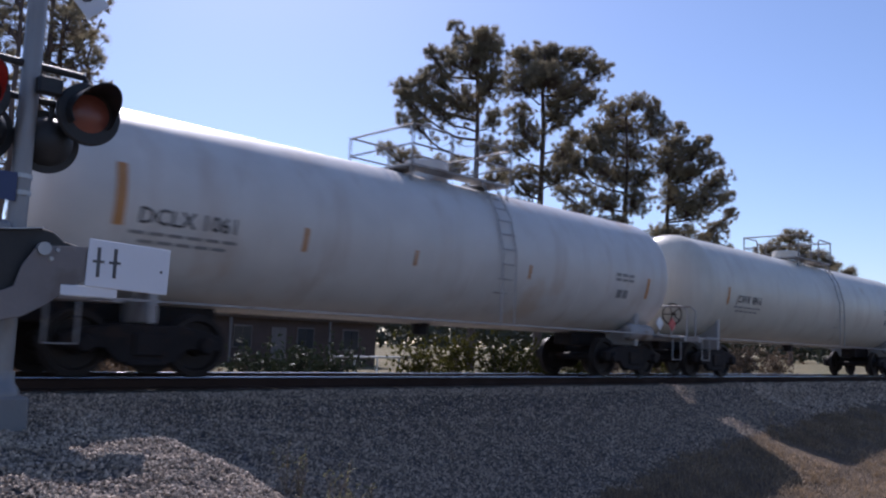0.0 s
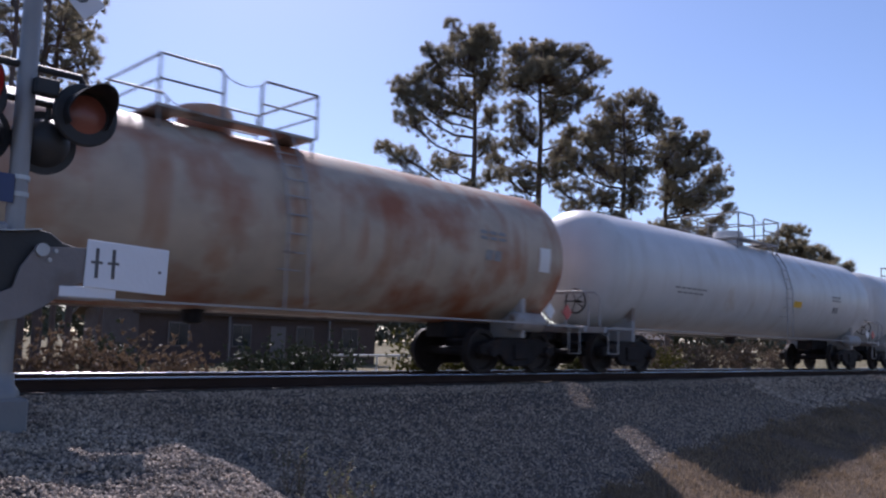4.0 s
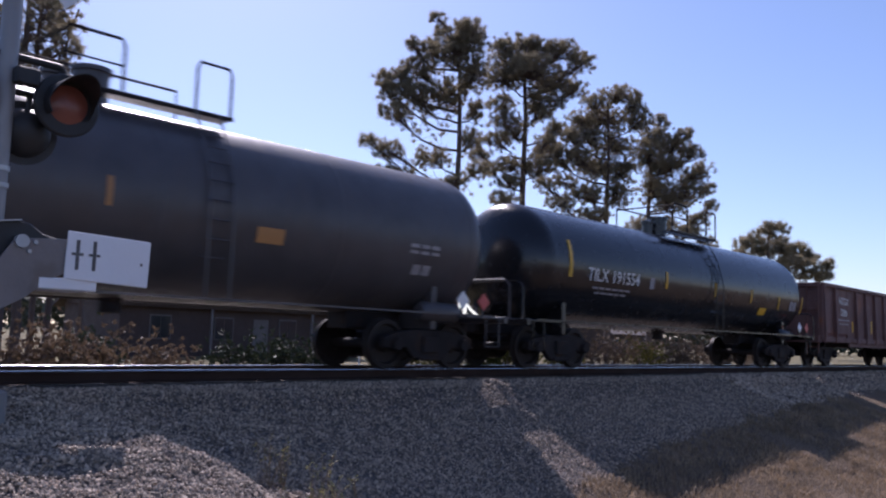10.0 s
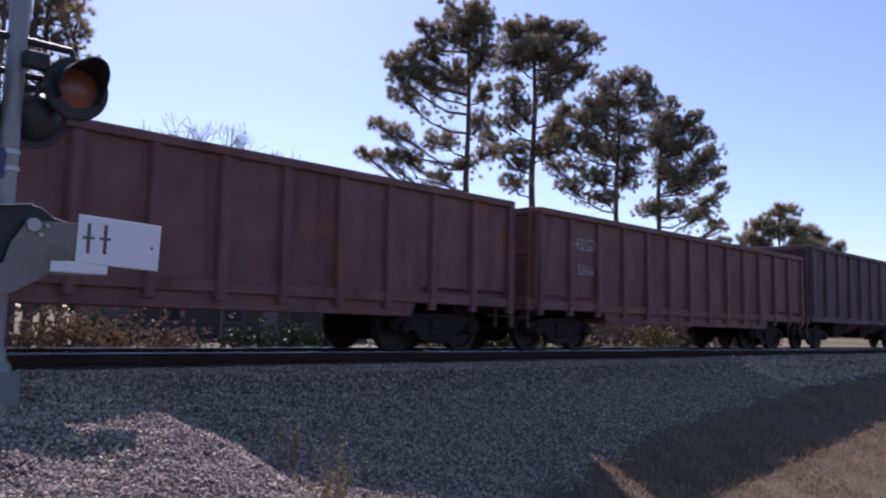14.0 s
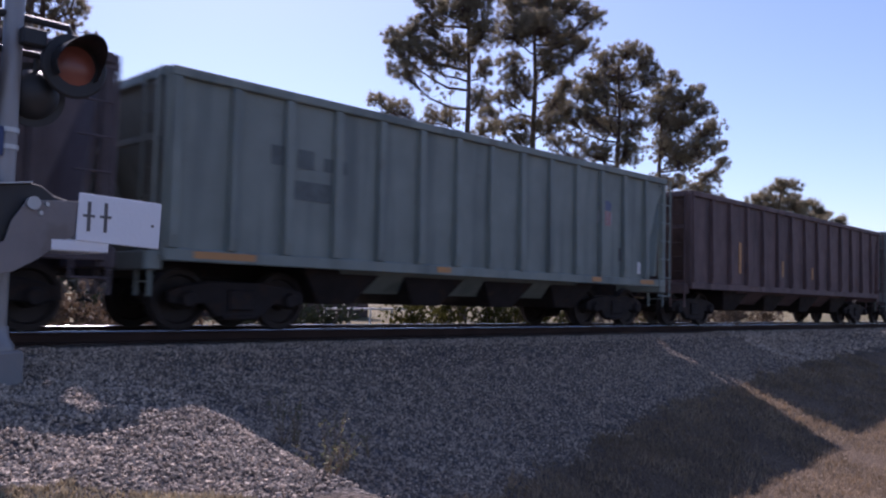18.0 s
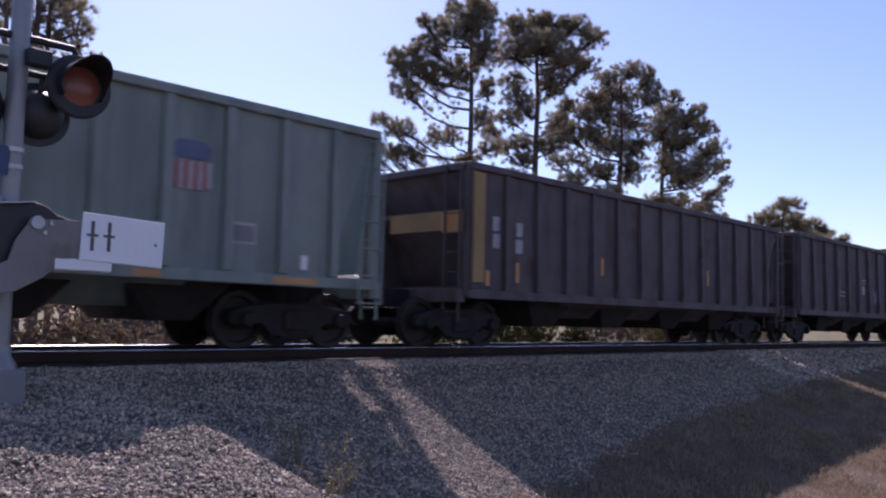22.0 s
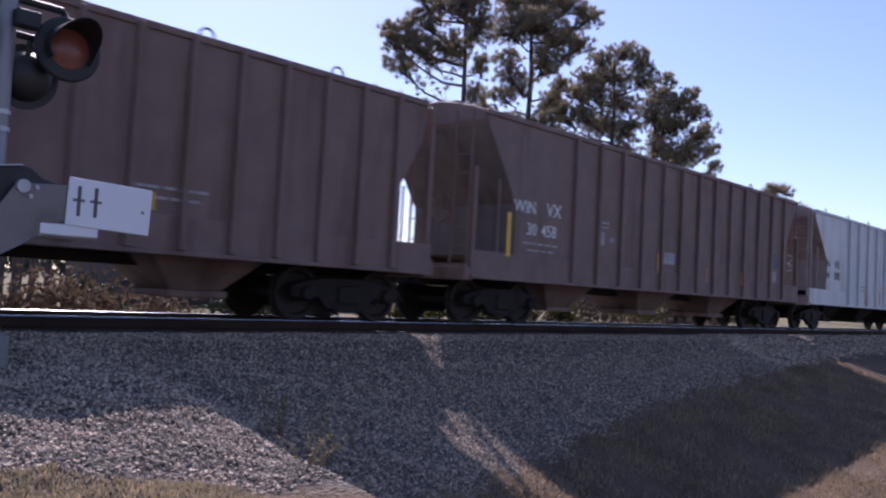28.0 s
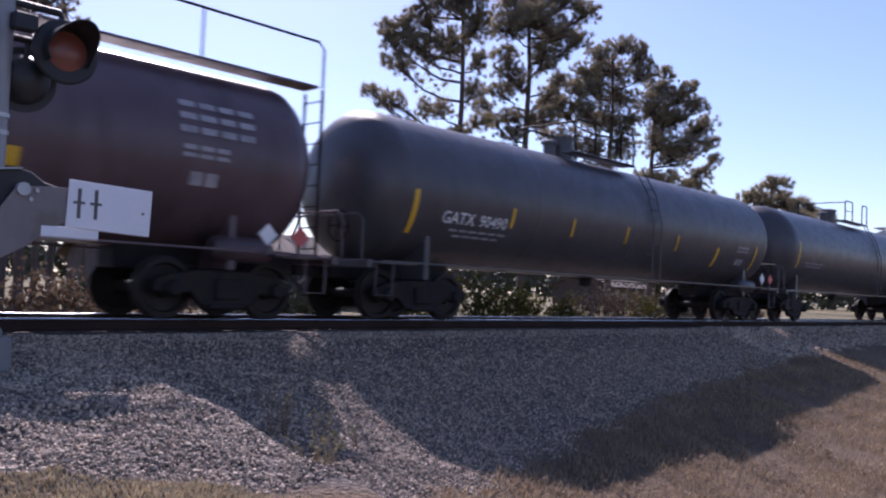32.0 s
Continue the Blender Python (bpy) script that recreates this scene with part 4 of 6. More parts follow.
couple(open_car, 0.95, 2.98, REDBROWN, "weathered red-brown gondola with faded number", dx=0.01, ribs=13, rib_low=0.65, marks=[("HZGX", 0.36, -5.2, 2.25), ("3366", 0.32, -5.2, 1.7)], letter=DUST, **GT)
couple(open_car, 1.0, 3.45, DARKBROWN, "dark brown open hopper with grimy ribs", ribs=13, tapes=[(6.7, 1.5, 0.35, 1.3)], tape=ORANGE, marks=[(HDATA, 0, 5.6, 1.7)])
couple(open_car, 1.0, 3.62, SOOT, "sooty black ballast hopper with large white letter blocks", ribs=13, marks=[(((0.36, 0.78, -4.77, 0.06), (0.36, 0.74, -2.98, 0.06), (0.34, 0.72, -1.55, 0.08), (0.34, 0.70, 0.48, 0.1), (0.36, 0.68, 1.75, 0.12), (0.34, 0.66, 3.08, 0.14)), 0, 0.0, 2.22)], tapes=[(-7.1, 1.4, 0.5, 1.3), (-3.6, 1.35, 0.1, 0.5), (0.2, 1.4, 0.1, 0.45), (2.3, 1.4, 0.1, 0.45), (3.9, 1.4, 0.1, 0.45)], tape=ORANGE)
couple(open_car, 1.05, 3.66, GREEN, "faded green ribbed ballast hopper", ribs=13, inset=(0.42, 0.54), tapes=[(-5.8, 1.04, 1.0, 0.1), (-1.3, 1.04, 0.35, 0.1), (3.6, 1.04, 0.35, 0.1), (5.75, 1.04, 0.6, 0.1)], tape=ORANGE, plates=[(4.64, 1.55, 0.16, 0.3, INK), (5.46, 1.28, 0.14, 0.28, LETTER), (-4.9, 2.55, 0.3, 0.3, FADEDGREEN), (-4.4, 2.55, 0.3, 0.3, FADEDGREEN), (-3.8, 2.55, 0.5, 0.22, FADEDGREEN), (-4.3, 2.05, 0.8, 0.3, FADEDGREEN)])
emblem(CARS[-1][0], 3.96, 2.33, 0.55, 0.58)
couple(open_car, 1.05, 3.54, DARKBROWN, "dark brown ribbed open hopper with rust", ribs=13, inset=(0.85, 0.9), tapes=[(-4.6, 1.5, 0.14, 0.9), (-1.6, 1.5, 0.12, 0.5), (0.8, 1.5, 0.12, 0.4)], tape=ORANGE)
couple(open_car, 1.05, 3.68, GREEN, "faded green ballast hopper with orange sill marks", dx=-0.25, ribs=13, inset=(0.5, 0.8), tapes=[(-5.0, 1.02, 0.8, 0.12), (-2.6, 1.02, 0.35, 0.1), (-0.6, 1.25, 0.06, 0.4)], tape=ORANGE)
couple(open_car, 1.05, 3.66, GREEN, "faded green ballast hopper with shield emblem", ribs=13, inset=(0.42, 0.70), plates=[(4.07, 1.58, 0.48, 0.32, DUST), (4.07, 1.61, 0.38, 0.24, FADEDGREEN), (5.2, 1.26, 0.12, 0.22, LETTER)], tapes=[(-4.8, 1.02, 0.8, 0.12), (-2.0, 1.02, 0.4, 0.1), (0.2, 1.02, 0.4, 0.1), (2.6, 1.02, 0.4, 0.1), (5.0, 1.02, 0.8, 0.1)], tape=ORANGE)
emblem(CARS[-1][0], 3.2, 2.28, 0.66, 0.7)
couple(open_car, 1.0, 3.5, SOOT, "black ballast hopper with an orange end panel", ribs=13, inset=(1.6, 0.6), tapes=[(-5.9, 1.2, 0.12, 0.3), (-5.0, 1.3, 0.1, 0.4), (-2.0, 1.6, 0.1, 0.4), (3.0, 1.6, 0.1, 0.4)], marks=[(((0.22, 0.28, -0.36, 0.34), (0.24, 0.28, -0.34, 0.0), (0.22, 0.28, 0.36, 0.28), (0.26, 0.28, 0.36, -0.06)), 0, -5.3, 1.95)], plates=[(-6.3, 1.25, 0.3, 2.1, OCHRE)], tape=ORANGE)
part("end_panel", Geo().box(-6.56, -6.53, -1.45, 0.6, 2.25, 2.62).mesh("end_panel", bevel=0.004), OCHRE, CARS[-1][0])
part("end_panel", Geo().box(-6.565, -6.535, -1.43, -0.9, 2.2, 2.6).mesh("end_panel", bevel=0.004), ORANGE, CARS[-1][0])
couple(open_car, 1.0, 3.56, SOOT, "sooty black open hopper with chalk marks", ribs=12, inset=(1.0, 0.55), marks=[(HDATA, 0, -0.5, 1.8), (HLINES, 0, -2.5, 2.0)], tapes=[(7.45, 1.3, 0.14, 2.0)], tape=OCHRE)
chalk_tag(CARS[-1][0], 0.45, 1.75, 0.55)
couple(covered_hopper, DARKBROWN, "dark brown covered hopper with white number plates", dx=0.43, ztop=4.2, ribs=16, cut=1.2, roof=0.12, boards=False, plates=[(-6.35, 1.5, 0.5, 0.95, PLACARD), (-5.4, 1.58, 0.66, 0.78, PLACARD), (-5.4, 1.32, 0.4, 0.2, DUST), (0.6, 1.6, 0.4, 0.25, DUST)], marks=[("IN", 0.40, -6.35, 2.1), ("38", 0.36, -6.35, 1.75), ("VX", 0.40, -5.4, 2.0), ("386", 0.36, -5.4, 1.66), (HDATA, 0, 6.2, 1.3)], tapes=[(0.55, 1.2, 0.1, 0.4, ORANGE), (6.6, 1.2, 0.1, 0.4, ORANGE)])
couple(covered_hopper, GREY, "light grey rounded covered hopper with black number", dx=0.07, letter=FADED, ztop=4.18, roof=0.58, lead=0.42, cut=1.5, marks=[("ACFX", 0.36, -5.1, 2.42), ("59468", 0.36, -5.1, 1.95), (HLINES, 0, -5.2, 1.9), (HDATA, 0, 5.5, 1.55), (((0.7, 0.07, 0, 0), ), 0, -2.9, 1.12)], tapes=[(-6.05, 1.4, 0.13, 0.9, ORANGE), (-2.9, 1.42, 0.1, 0.4, ORANGE), (-0.9, 1.42, 0.1, 0.35, ORANGE), (0.3, 1.45, 0.5, 0.22, YELLOW), (1.7, 1.42, 0.1, 0.35, ORANGE)])
couple(covered_hopper, TAN, "brown ribbed covered hopper with dark stains", ztop=4.05, ribs=18, cut=0.9, roof=0.35, boards=False, letter=LETTER, marks=[(HDATA, 0, -5.4, 1.9), (HLINES, 0, 3.0, 2.0)], tapes=[(2.6, 1.5, 0.3, 0.25, YELLOW)])
couple(covered_hopper, TAN, "brown covered hopper with white number", ztop=4.25, ribs=14, cut=1.3, slope=(2.5, 4.0), post=3.1, roof=0.35, boards=False, letter=LETTER, marks=[("WIN", 0.36, -6.6, 2.35), ("VX", 0.40, -5.6, 2.35), ("30 458", 0.36, -6.0, 1.9), (HLINES, 0, -6.0, 1.9), (HDATA, 0, -3.6, 1.9)], plates=[(-0.6, 1.65, 0.75, 0.3, DUST), (6.2, 1.95, 0.72, 0.46, BLUE), (6.1, 1.5, 0.5, 0.34, DUST)], tapes=[(-7.1, 1.4, 0.12, 0.9, YELLOW), (-1.1, 1.4, 0.1, 0.5, ORANGE), (1.6, 1.3, 0.08, 0.4, ORANGE), (3.8, 1.3, 0.08, 0.4, ORANGE), (6.0, 1.3, 0.08, 0.5, ORANGE)])
couple(covered_hopper, PALE, "off-white ribbed covered hopper with black number", dx=0.45, ztop=4.2, ribs=12, cut=1.55, slope=(2.5, 3.95), ends=RUSTEND, roof=0.35, boards=False, marks=[("IN", 0.40, -6.9, 2.27), ("VX", 0.40, -5.95, 2.27), ("38", 0.36, -6.9, 1.88), ("388", 0.40, -5.95, 1.86), (HLINES, 0, -3.2, 1.9), (HDATA, 0, 6.4, 1.4)], tapes=[(-2.7, 1.02, 0.12, 0.5, ORANGE), (-0.9, 1.05, 0.12, 0.5, ORANGE), (-0.25, 1.7, 0.55, 0.2, YELLOW), (1.5, 1.05, 0.12, 0.5, ORANGE), (4.6, 1.05, 0.1, 0.5, ORANGE)])
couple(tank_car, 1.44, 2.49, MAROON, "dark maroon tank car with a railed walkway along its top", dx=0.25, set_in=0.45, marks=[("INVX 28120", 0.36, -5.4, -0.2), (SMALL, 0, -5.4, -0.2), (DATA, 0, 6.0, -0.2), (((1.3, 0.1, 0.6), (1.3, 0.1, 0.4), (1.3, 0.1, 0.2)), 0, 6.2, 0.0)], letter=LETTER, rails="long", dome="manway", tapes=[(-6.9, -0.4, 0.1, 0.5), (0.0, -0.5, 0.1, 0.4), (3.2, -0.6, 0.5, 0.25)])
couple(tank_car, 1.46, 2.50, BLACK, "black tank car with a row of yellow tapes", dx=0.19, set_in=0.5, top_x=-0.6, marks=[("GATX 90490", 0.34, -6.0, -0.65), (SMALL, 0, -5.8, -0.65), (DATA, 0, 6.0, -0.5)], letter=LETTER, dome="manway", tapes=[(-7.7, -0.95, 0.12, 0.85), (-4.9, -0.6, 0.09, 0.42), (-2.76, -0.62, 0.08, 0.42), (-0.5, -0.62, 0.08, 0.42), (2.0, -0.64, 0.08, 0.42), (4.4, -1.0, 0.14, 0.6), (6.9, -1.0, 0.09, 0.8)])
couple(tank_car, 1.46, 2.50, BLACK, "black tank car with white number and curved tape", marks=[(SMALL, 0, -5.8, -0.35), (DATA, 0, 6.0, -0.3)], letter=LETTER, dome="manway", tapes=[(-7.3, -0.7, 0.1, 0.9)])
couple(covered_hopper, GREY, "light grey covered hopper at the train's tail", ztop=4.15, marks=[(HDATA, 0, 6.0, 1.55)])

# ---- track ----
rail_prof = [(-0.075, -0.18), (0.075, -0.18), (0.075, -0.165), (0.012, -0.145), (0.012, -0.045), (0.036, -0.038), (0.036, -0.012), (0.026, -0.004), (-0.026, -0.004), (-0.036, -0.012), (-0.036, -0.038), (-0.012, -0.045), (-0.012, -0.145), (-0.075, -0.165)]
head_prof = [(-0.0375, -0.014), (0.0375, -0.014), (0.0365, -0.007), (0.028, -0.001), (0.014, 0.001), (-0.014, 0.001), (-0.028, -0.001), (-0.0365, -0.007)]
for s in (-1, 1):
    r = tagged(new("rail", Geo().prism(rail_prof, -400, 700, "x").mesh("rail")), "rusty steel rail with a polished running surface", "rail", kind="structure")
    r.data.materials.append(RAILRUST)
    r.matrix_basis = pose(0, TRACK_Y + s * (GAUGE / 2 + 0.035), 0)
    part("running_surface", Geo().prism(head_prof, -400, 700, "x").mesh("running_surface", smooth=True, angle=50), RAILTOP, r)
track = thing("sleepers", "weathered timber sleepers half buried in ballast", "sleepers", pose(0, TRACK_Y, 0), kind="structure")
tie = Geo().box(-0.115, 0.115, -1.3, 1.3, -0.36, -0.185).mesh("sleeper", bevel=0.012)
for i in range(150):
    part("sleeper", tie, TIE, track, pose(-10 + i * 0.53, random.uniform(-0.03, 0.03), random.uniform(-0.012, 0.0), 0, 0, random.uniform(-1, 1)))


# ---- ground ----
def smooth(a, b, x):
    k = min(1.0, max(0.0, (x - a) / (b - a)))
    return k * k * (3 - 2 * k)


def along(pts, x):
    for (a, za), (b, zb) in zip(pts, pts[1:]):
        if x <= b:
            return za + (zb - za) * max(0.0, (x - a) / (b - a))
    return pts[-1][1]


ROADSIDE = [(-60, -1.0), (-6, -1.0), (0, -0.97), (3.0, -0.9), (5.2, -0.77), (6.2, -0.6), (6.8, -0.46), (7.5, -0.41), (9.5, -0.34), (10.2, -0.28), (10.9, -0.205)]
DITCH = [(-60, -1.2), (-6, -1.2), (-1, -1.8), (2, -2.25), (4.4, -2.25), (5.4, -2.14), (5.9, -2.07), (6.4, -1.9), (7.6, -1.5), (8.6, -1.1), (9.9, -0.6), (10.35, -0.28), (10.9, -0.205)]
FALL = [(3.85, 0.0), (4.3, 0.18), (4.9, 0.44), (7.5, 0.8), (9.5, 1.0), (12.0, 0.97), (16.0, 0.86), (24.0, 0.66)]      # how far the verge has given way to the ditch
FAR = [(13.6, -0.205), (14.2, -0.3), (16.4, -1.0), (20, -1.15), (40, -0.7), (200, 0.0), (3000, 0.0)]


def ground_z(x, y):
    if y > 13.6:
        z = along(FAR, y)
    elif y > 10.9:
        z = -0.205
    else:
        k = along(FALL, x + 0.2 * noise.noise(Vector((x * 0.6, y * 0.6, 3))))
        z = along(ROADSIDE, y) * (1 - k) + along(DITCH, y) * k
    if x < 9 and 4 < y < 10.6:      # humps left by the tipped stone
        z += 0.05 * smooth(9, 6, x) * smooth(10.6, 9.4, y) * smooth(4, 5, y) * (noise.noise(Vector((x * 2.3, y * 1.9, 21))) + 0.5 * noise.noise(Vector((x * 5.2, y * 4.6, 23))))
    rough = 0.035 if y < 14 else 0.12
    return z + rough * (noise.noise(Vector((x * 1.3, y * 1.3, 0))) + 0.6 * noise.noise(Vector((x * 4.0, y * 4.0, 7)))) * (0.35 if 10.6 < y < 13.9 else 1)


def axis_steps(lo, hi, fine_lo, fine_hi, step):
    xs, x, s = [], fine_lo, step
    while x > lo:
        s *= 1.35
        x -= s
        xs.insert(0, max(x, lo))
    x = fine_lo
    while x < fine_hi:
        xs.append(x)
        x += step
    s = step
    while x < hi:
        xs.append(x)
        x += s
        s *= 1.35
    return xs + [hi]


gx, gy = axis_steps(-2500, 2500, -1, 26, 0.14), axis_steps(-2500, 2500, 1.5, 17, 0.14)
gm = bpy.data.meshes.new("ground")
gm.from_pydata([(x, y, ground_z(x, y)) for y in gy for x in gx], [], [(j * len(gx) + i, j * len(gx) + i + 1, (j + 1) * len(gx) + i + 1, (j + 1) * len(gx) + i) for j in range(len(gy) - 1) for i in range(len(gx) - 1)])
gm.polygons.foreach_set("use_smooth", [True] * len(gm.polygons))


def ground_material():
    m = bpy.data.materials.new("ballast, dirt and winter grass")
    m.use_nodes = True
    n, ln = m.node_tree.nodes, m.node_tree.links
    p = n["Principled BSDF"]
    geo = n.new("ShaderNodeNewGeometry")
    sep = n.new("ShaderNodeSeparateXYZ")
    ln.new(geo.outputs["Position"], sep.inputs[0])

    def nz(sc, d=6):
        t = n.new("ShaderNodeTexNoise")
        t.inputs["Scale"].default_value, t.inputs["Detail"].default_value = sc, d
        ln.new(geo.outputs["Position"], t.inputs["Vector"])
        return t.outputs["Fac"]

    def math_(op, a, b):
        t = n.new("ShaderNodeMath")
        t.operation = op
        for s, v in zip(t.inputs, (a, b)):
            if isinstance(v, bpy.types.NodeSocket):
                ln.new(v, s)
            else:
                s.default_value = v
        return t.outputs[0]

    def rng(f, a, b, c=0.0, d=1.0):
        t = n.new("ShaderNodeMapRange")
        ln.new(f, t.inputs[0])
        for i, v in enumerate((a, b, c, d)):
            t.inputs[i + 1].default_value = v
        return t.outputs[0]

    def mix(f, a, b):
        t = n.new("ShaderNodeMix")
        t.data_type = "RGBA"
        ln.new(f, t.inputs[0])
        for s, v in ((t.inputs[6], a), (t.inputs[7], b)):
            if isinstance(v, bpy.types.NodeSocket):
                ln.new(v, s)
            else:
                s.default_value = (*v, 1)
        return t.outputs[2]
    vor = n.new("ShaderNodeTexVoronoi")
    vor.inputs["Scale"].default_value = 17
    ln.new(geo.outputs["Position"], vor.inputs["Vector"])
    cell = n.new("ShaderNodeSeparateColor")
    ln.new(vor.outputs["Color"], cell.inputs[0])
    gravel = mix(cell.outputs[0], (0.14, 0.122, 0.11), (0.29, 0.25, 0.22))
    gravel = mix(rng(vor.outputs["Distance"], 0.25, 0.6), gravel, (0.085, 0.074, 0.068))
    grass = mix(rng(nz(1.4), 0.35, 0.65), (0.21, 0.145, 0.09), (0.14, 0.1, 0.065))
    grass = mix(rng(nz(25), 0.4, 0.7), grass, (0.065, 0.046, 0.032))
    far = mix(rng(nz(0.25), 0.4, 0.6), (0.21, 0.17, 0.09), (0.14, 0.125, 0.06))
    # gravel bank: its foot climbs as the bank runs on
    foot = math_("ADD", rng(sep.outputs[0], 5.0, 11.0, 5.6, 7.45), math_("ADD", rng(sep.outputs[0], 11.0, 17.0, 0.0, 0.75), rng(sep.outputs[0], 17.0, 30.0, 0.0, 1.0)))
    edge = math_("ADD", math_("SUBTRACT", sep.outputs[1], foot), math_("MULTIPLY", math_("SUBTRACT", nz(2.5), 0.5), 1.6))
    col = mix(rng(edge, -0.25, 0.25), grass, gravel)
    col = mix(rng(sep.outputs[1], 15.3, 16.2), col, far)
    near_road = math_("MULTIPLY", rng(sep.outputs[0], 5.3, 6.0, 1.0, 0.0), rng(math_("ADD", sep.outputs[1], math_("MULTIPLY", sep.outputs[0], 0.7)), 6.9, 7.3))
    col = mix(near_road, col, gravel)
    ln.new(col, p.inputs["Base Color"])
    p.inputs["Roughness"].default_value = 0.92
    p.inputs["Specular IOR Level"].default_value = 0.25
    b = n.new("ShaderNodeBump")
    b.inputs["Strength"].default_value, b.inputs["Distance"].default_value = 0.9, 0.05
    ln.new(math_("ADD", math_("MULTIPLY", vor.outputs["Distance"], -1.0), nz(40)), b.inputs["Height"])
    ln.new(b.outputs[0], p.inputs["Normal"])
    return m


ground = tagged(new("ground", gm), "gravel railway bank, dry grass ditch and flat winter field", "ground", kind="structure")
gm.materials.append(ground_material())


FOOT = [(4.6, 5.5), (5.9, 5.9), (6.85, 6.05), (7.9, 6.55), (11.1, 7.45), (14.5, 8.0), (17.0, 8.2), (30.0, 9.2)]      # the gravel's foot along the bank


def is_gravel(x, y):
    y += 0.35 * noise.noise(Vector((x * 0.9, y * 0.9, 5))) + 0.3 * noise.noise(Vector((x * 7, y * 7, 2)))
    return y > along(FOOT, x) or (x < 5.7 and y > (7.1 - 0.7 * x if x < 2.9 else 9.4 - 1.5 * x))


def scatter(name, label, category, count, area, size, material, keep, crowd=1.6):
    """Many small broken stones as one joined mesh; crowd: how far they gather at the area's start."""
    rng = np.random.default_rng(4)
    base = np.array([(x, y, z) for z in (-1, 1) for y in (-1, 1) for x in (-1, 1)], float) * 0.55
    top = np.array([(0.0, 0.0, 1.0)])
    shape_v = np.vstack([base, top])
    faces = [(0, 2, 3, 1), (0, 1, 5, 4), (2, 6, 7, 3), (0, 4, 6, 2), (1, 3, 7, 5), (4, 5, 8), (5, 7, 8), (7, 6, 8), (6, 4, 8)]
    vs, fs = [], []
    made = 0
    while made < count:
        x = area[0] + (area[1] - area[0]) * rng.random() ** crowd
        y = rng.uniform(area[2], area[3])
        if not keep(x, y):
            continue
        s = size * min(2.1, rng.lognormal(0, 0.46))
        v = shape_v * (1 + rng.uniform(-0.4, 0.4, (9, 3))) * s * np.array([1, rng.uniform(0.65, 1), rng.uniform(0.5, 0.9)])
        a, b = rng.uniform(0, 6.28), rng.uniform(-0.6, 0.6)
        ca, sa, cb, sb = math.cos(a), math.sin(a), math.cos(b), math.sin(b)
        rot = np.array([[ca, -sa * cb, sa * sb], [sa, ca * cb, -ca * sb], [0, sb, cb]])
        v = v @ rot.T + np.array([x, y, ground_z(x, y) + s * 0.4])
        o = len(vs)
        vs += v.tolist()
        fs += [tuple(i + o for i in f) for f in faces]
        made += 1
    me = bpy.data.meshes.new(name)
    me.from_pydata(vs, [], fs)
    me.materials.append(material)
    return tagged(new(name, me), label, category, kind="stuff")


def stone_material():
    m = mat("loose ballast", (0.315, 0.26, 0.212), 0.72, vary=0.4, scale=9, grain=70)
    n, ln = m.node_tree.nodes, m.node_tree.links
    geo = n.new("ShaderNodeNewGeometry")
    mx = n.new("ShaderNodeMix")
    mx.data_type, mx.blend_type = "RGBA", "MULTIPLY"
    mx.inputs[0].default_value = 1.0
    rp = n.new("ShaderNodeValToRGB")
    rp.color_ramp.elements[0].color, rp.color_ramp.elements[1].color = (0.36, 0.34, 0.33, 1), (2.0, 1.88, 1.7, 1)
    ln.new(geo.outputs["Random Per Island"], rp.inputs[0])
    p = n["Principled BSDF"]
    was = p.inputs["Base Color"].links[0].from_socket
    ln.new(was, mx.inputs[6])
    ln.new(rp.outputs[0], mx.inputs[7])
    ln.new(mx.outputs[2], p.inputs["Base Color"])
    return m


BALLAST = stone_material()
scatter("ballast", "loose grey crushed stone on the railway bank", "gravel", 165000, (0.3, 26, 4.7, 11.0), 0.0118, BALLAST, is_gravel)
scatter("ballast", "loose grey crushed stone farther along the bank", "gravel", 26000, (22, 75, 7.5, 11.0), 0.026, BALLAST, is_gravel, 1.9)


def blades(name, label, count, area, keep, height, material, lean=0.5, width=0.008, dens=1.3):
    rng = np.random.default_rng(9)
    vs, fs = [], []
    made = 0
    while made < count:
        x = area[0] + (area[1] - area[0]) * rng.random() ** dens
        y = rng.uniform(area[2], area[3])
        if not keep(x, y) or noise.noise(Vector((x * 0.8, y * 0.8, 11))) < rng.uniform(-0.5, 0.25):
            continue
        h = height * rng.uniform(0.4, 1.3)
        a = rng.uniform(0, 6.28)
        dx, dy = math.cos(a), math.sin(a)
        l1, l2 = h * lean * rng.uniform(0, 0.4), h * lean * rng.uniform(0.2, 1.2)
        w = width * rng.uniform(0.7, 1.5)
        z = ground_z(x, y) - 0.02
        o = len(vs)
        vs += [(x - dy * w, y + dx * w, z), (x + dy * w, y - dx * w, z), (x + dx * l1 + dy * w * 0.7, y + dy * l1 - dx * w * 0.7, z + h * 0.6), (x + dx * l1 - dy * w * 0.7, y + dy * l1 + dx * w * 0.7, z + h * 0.6), (x + dx * l2, y + dy * l2, z + h)]
        fs += [(o, o + 1, o + 2, o + 3), (o + 3, o + 2, o + 4)]
        made += 1
    me = bpy.data.meshes.new(name)
    me.from_pydata(vs, [], fs)
    me.materials.append(material)
    return tagged(new(name, me), label, "grass", kind="stuff")


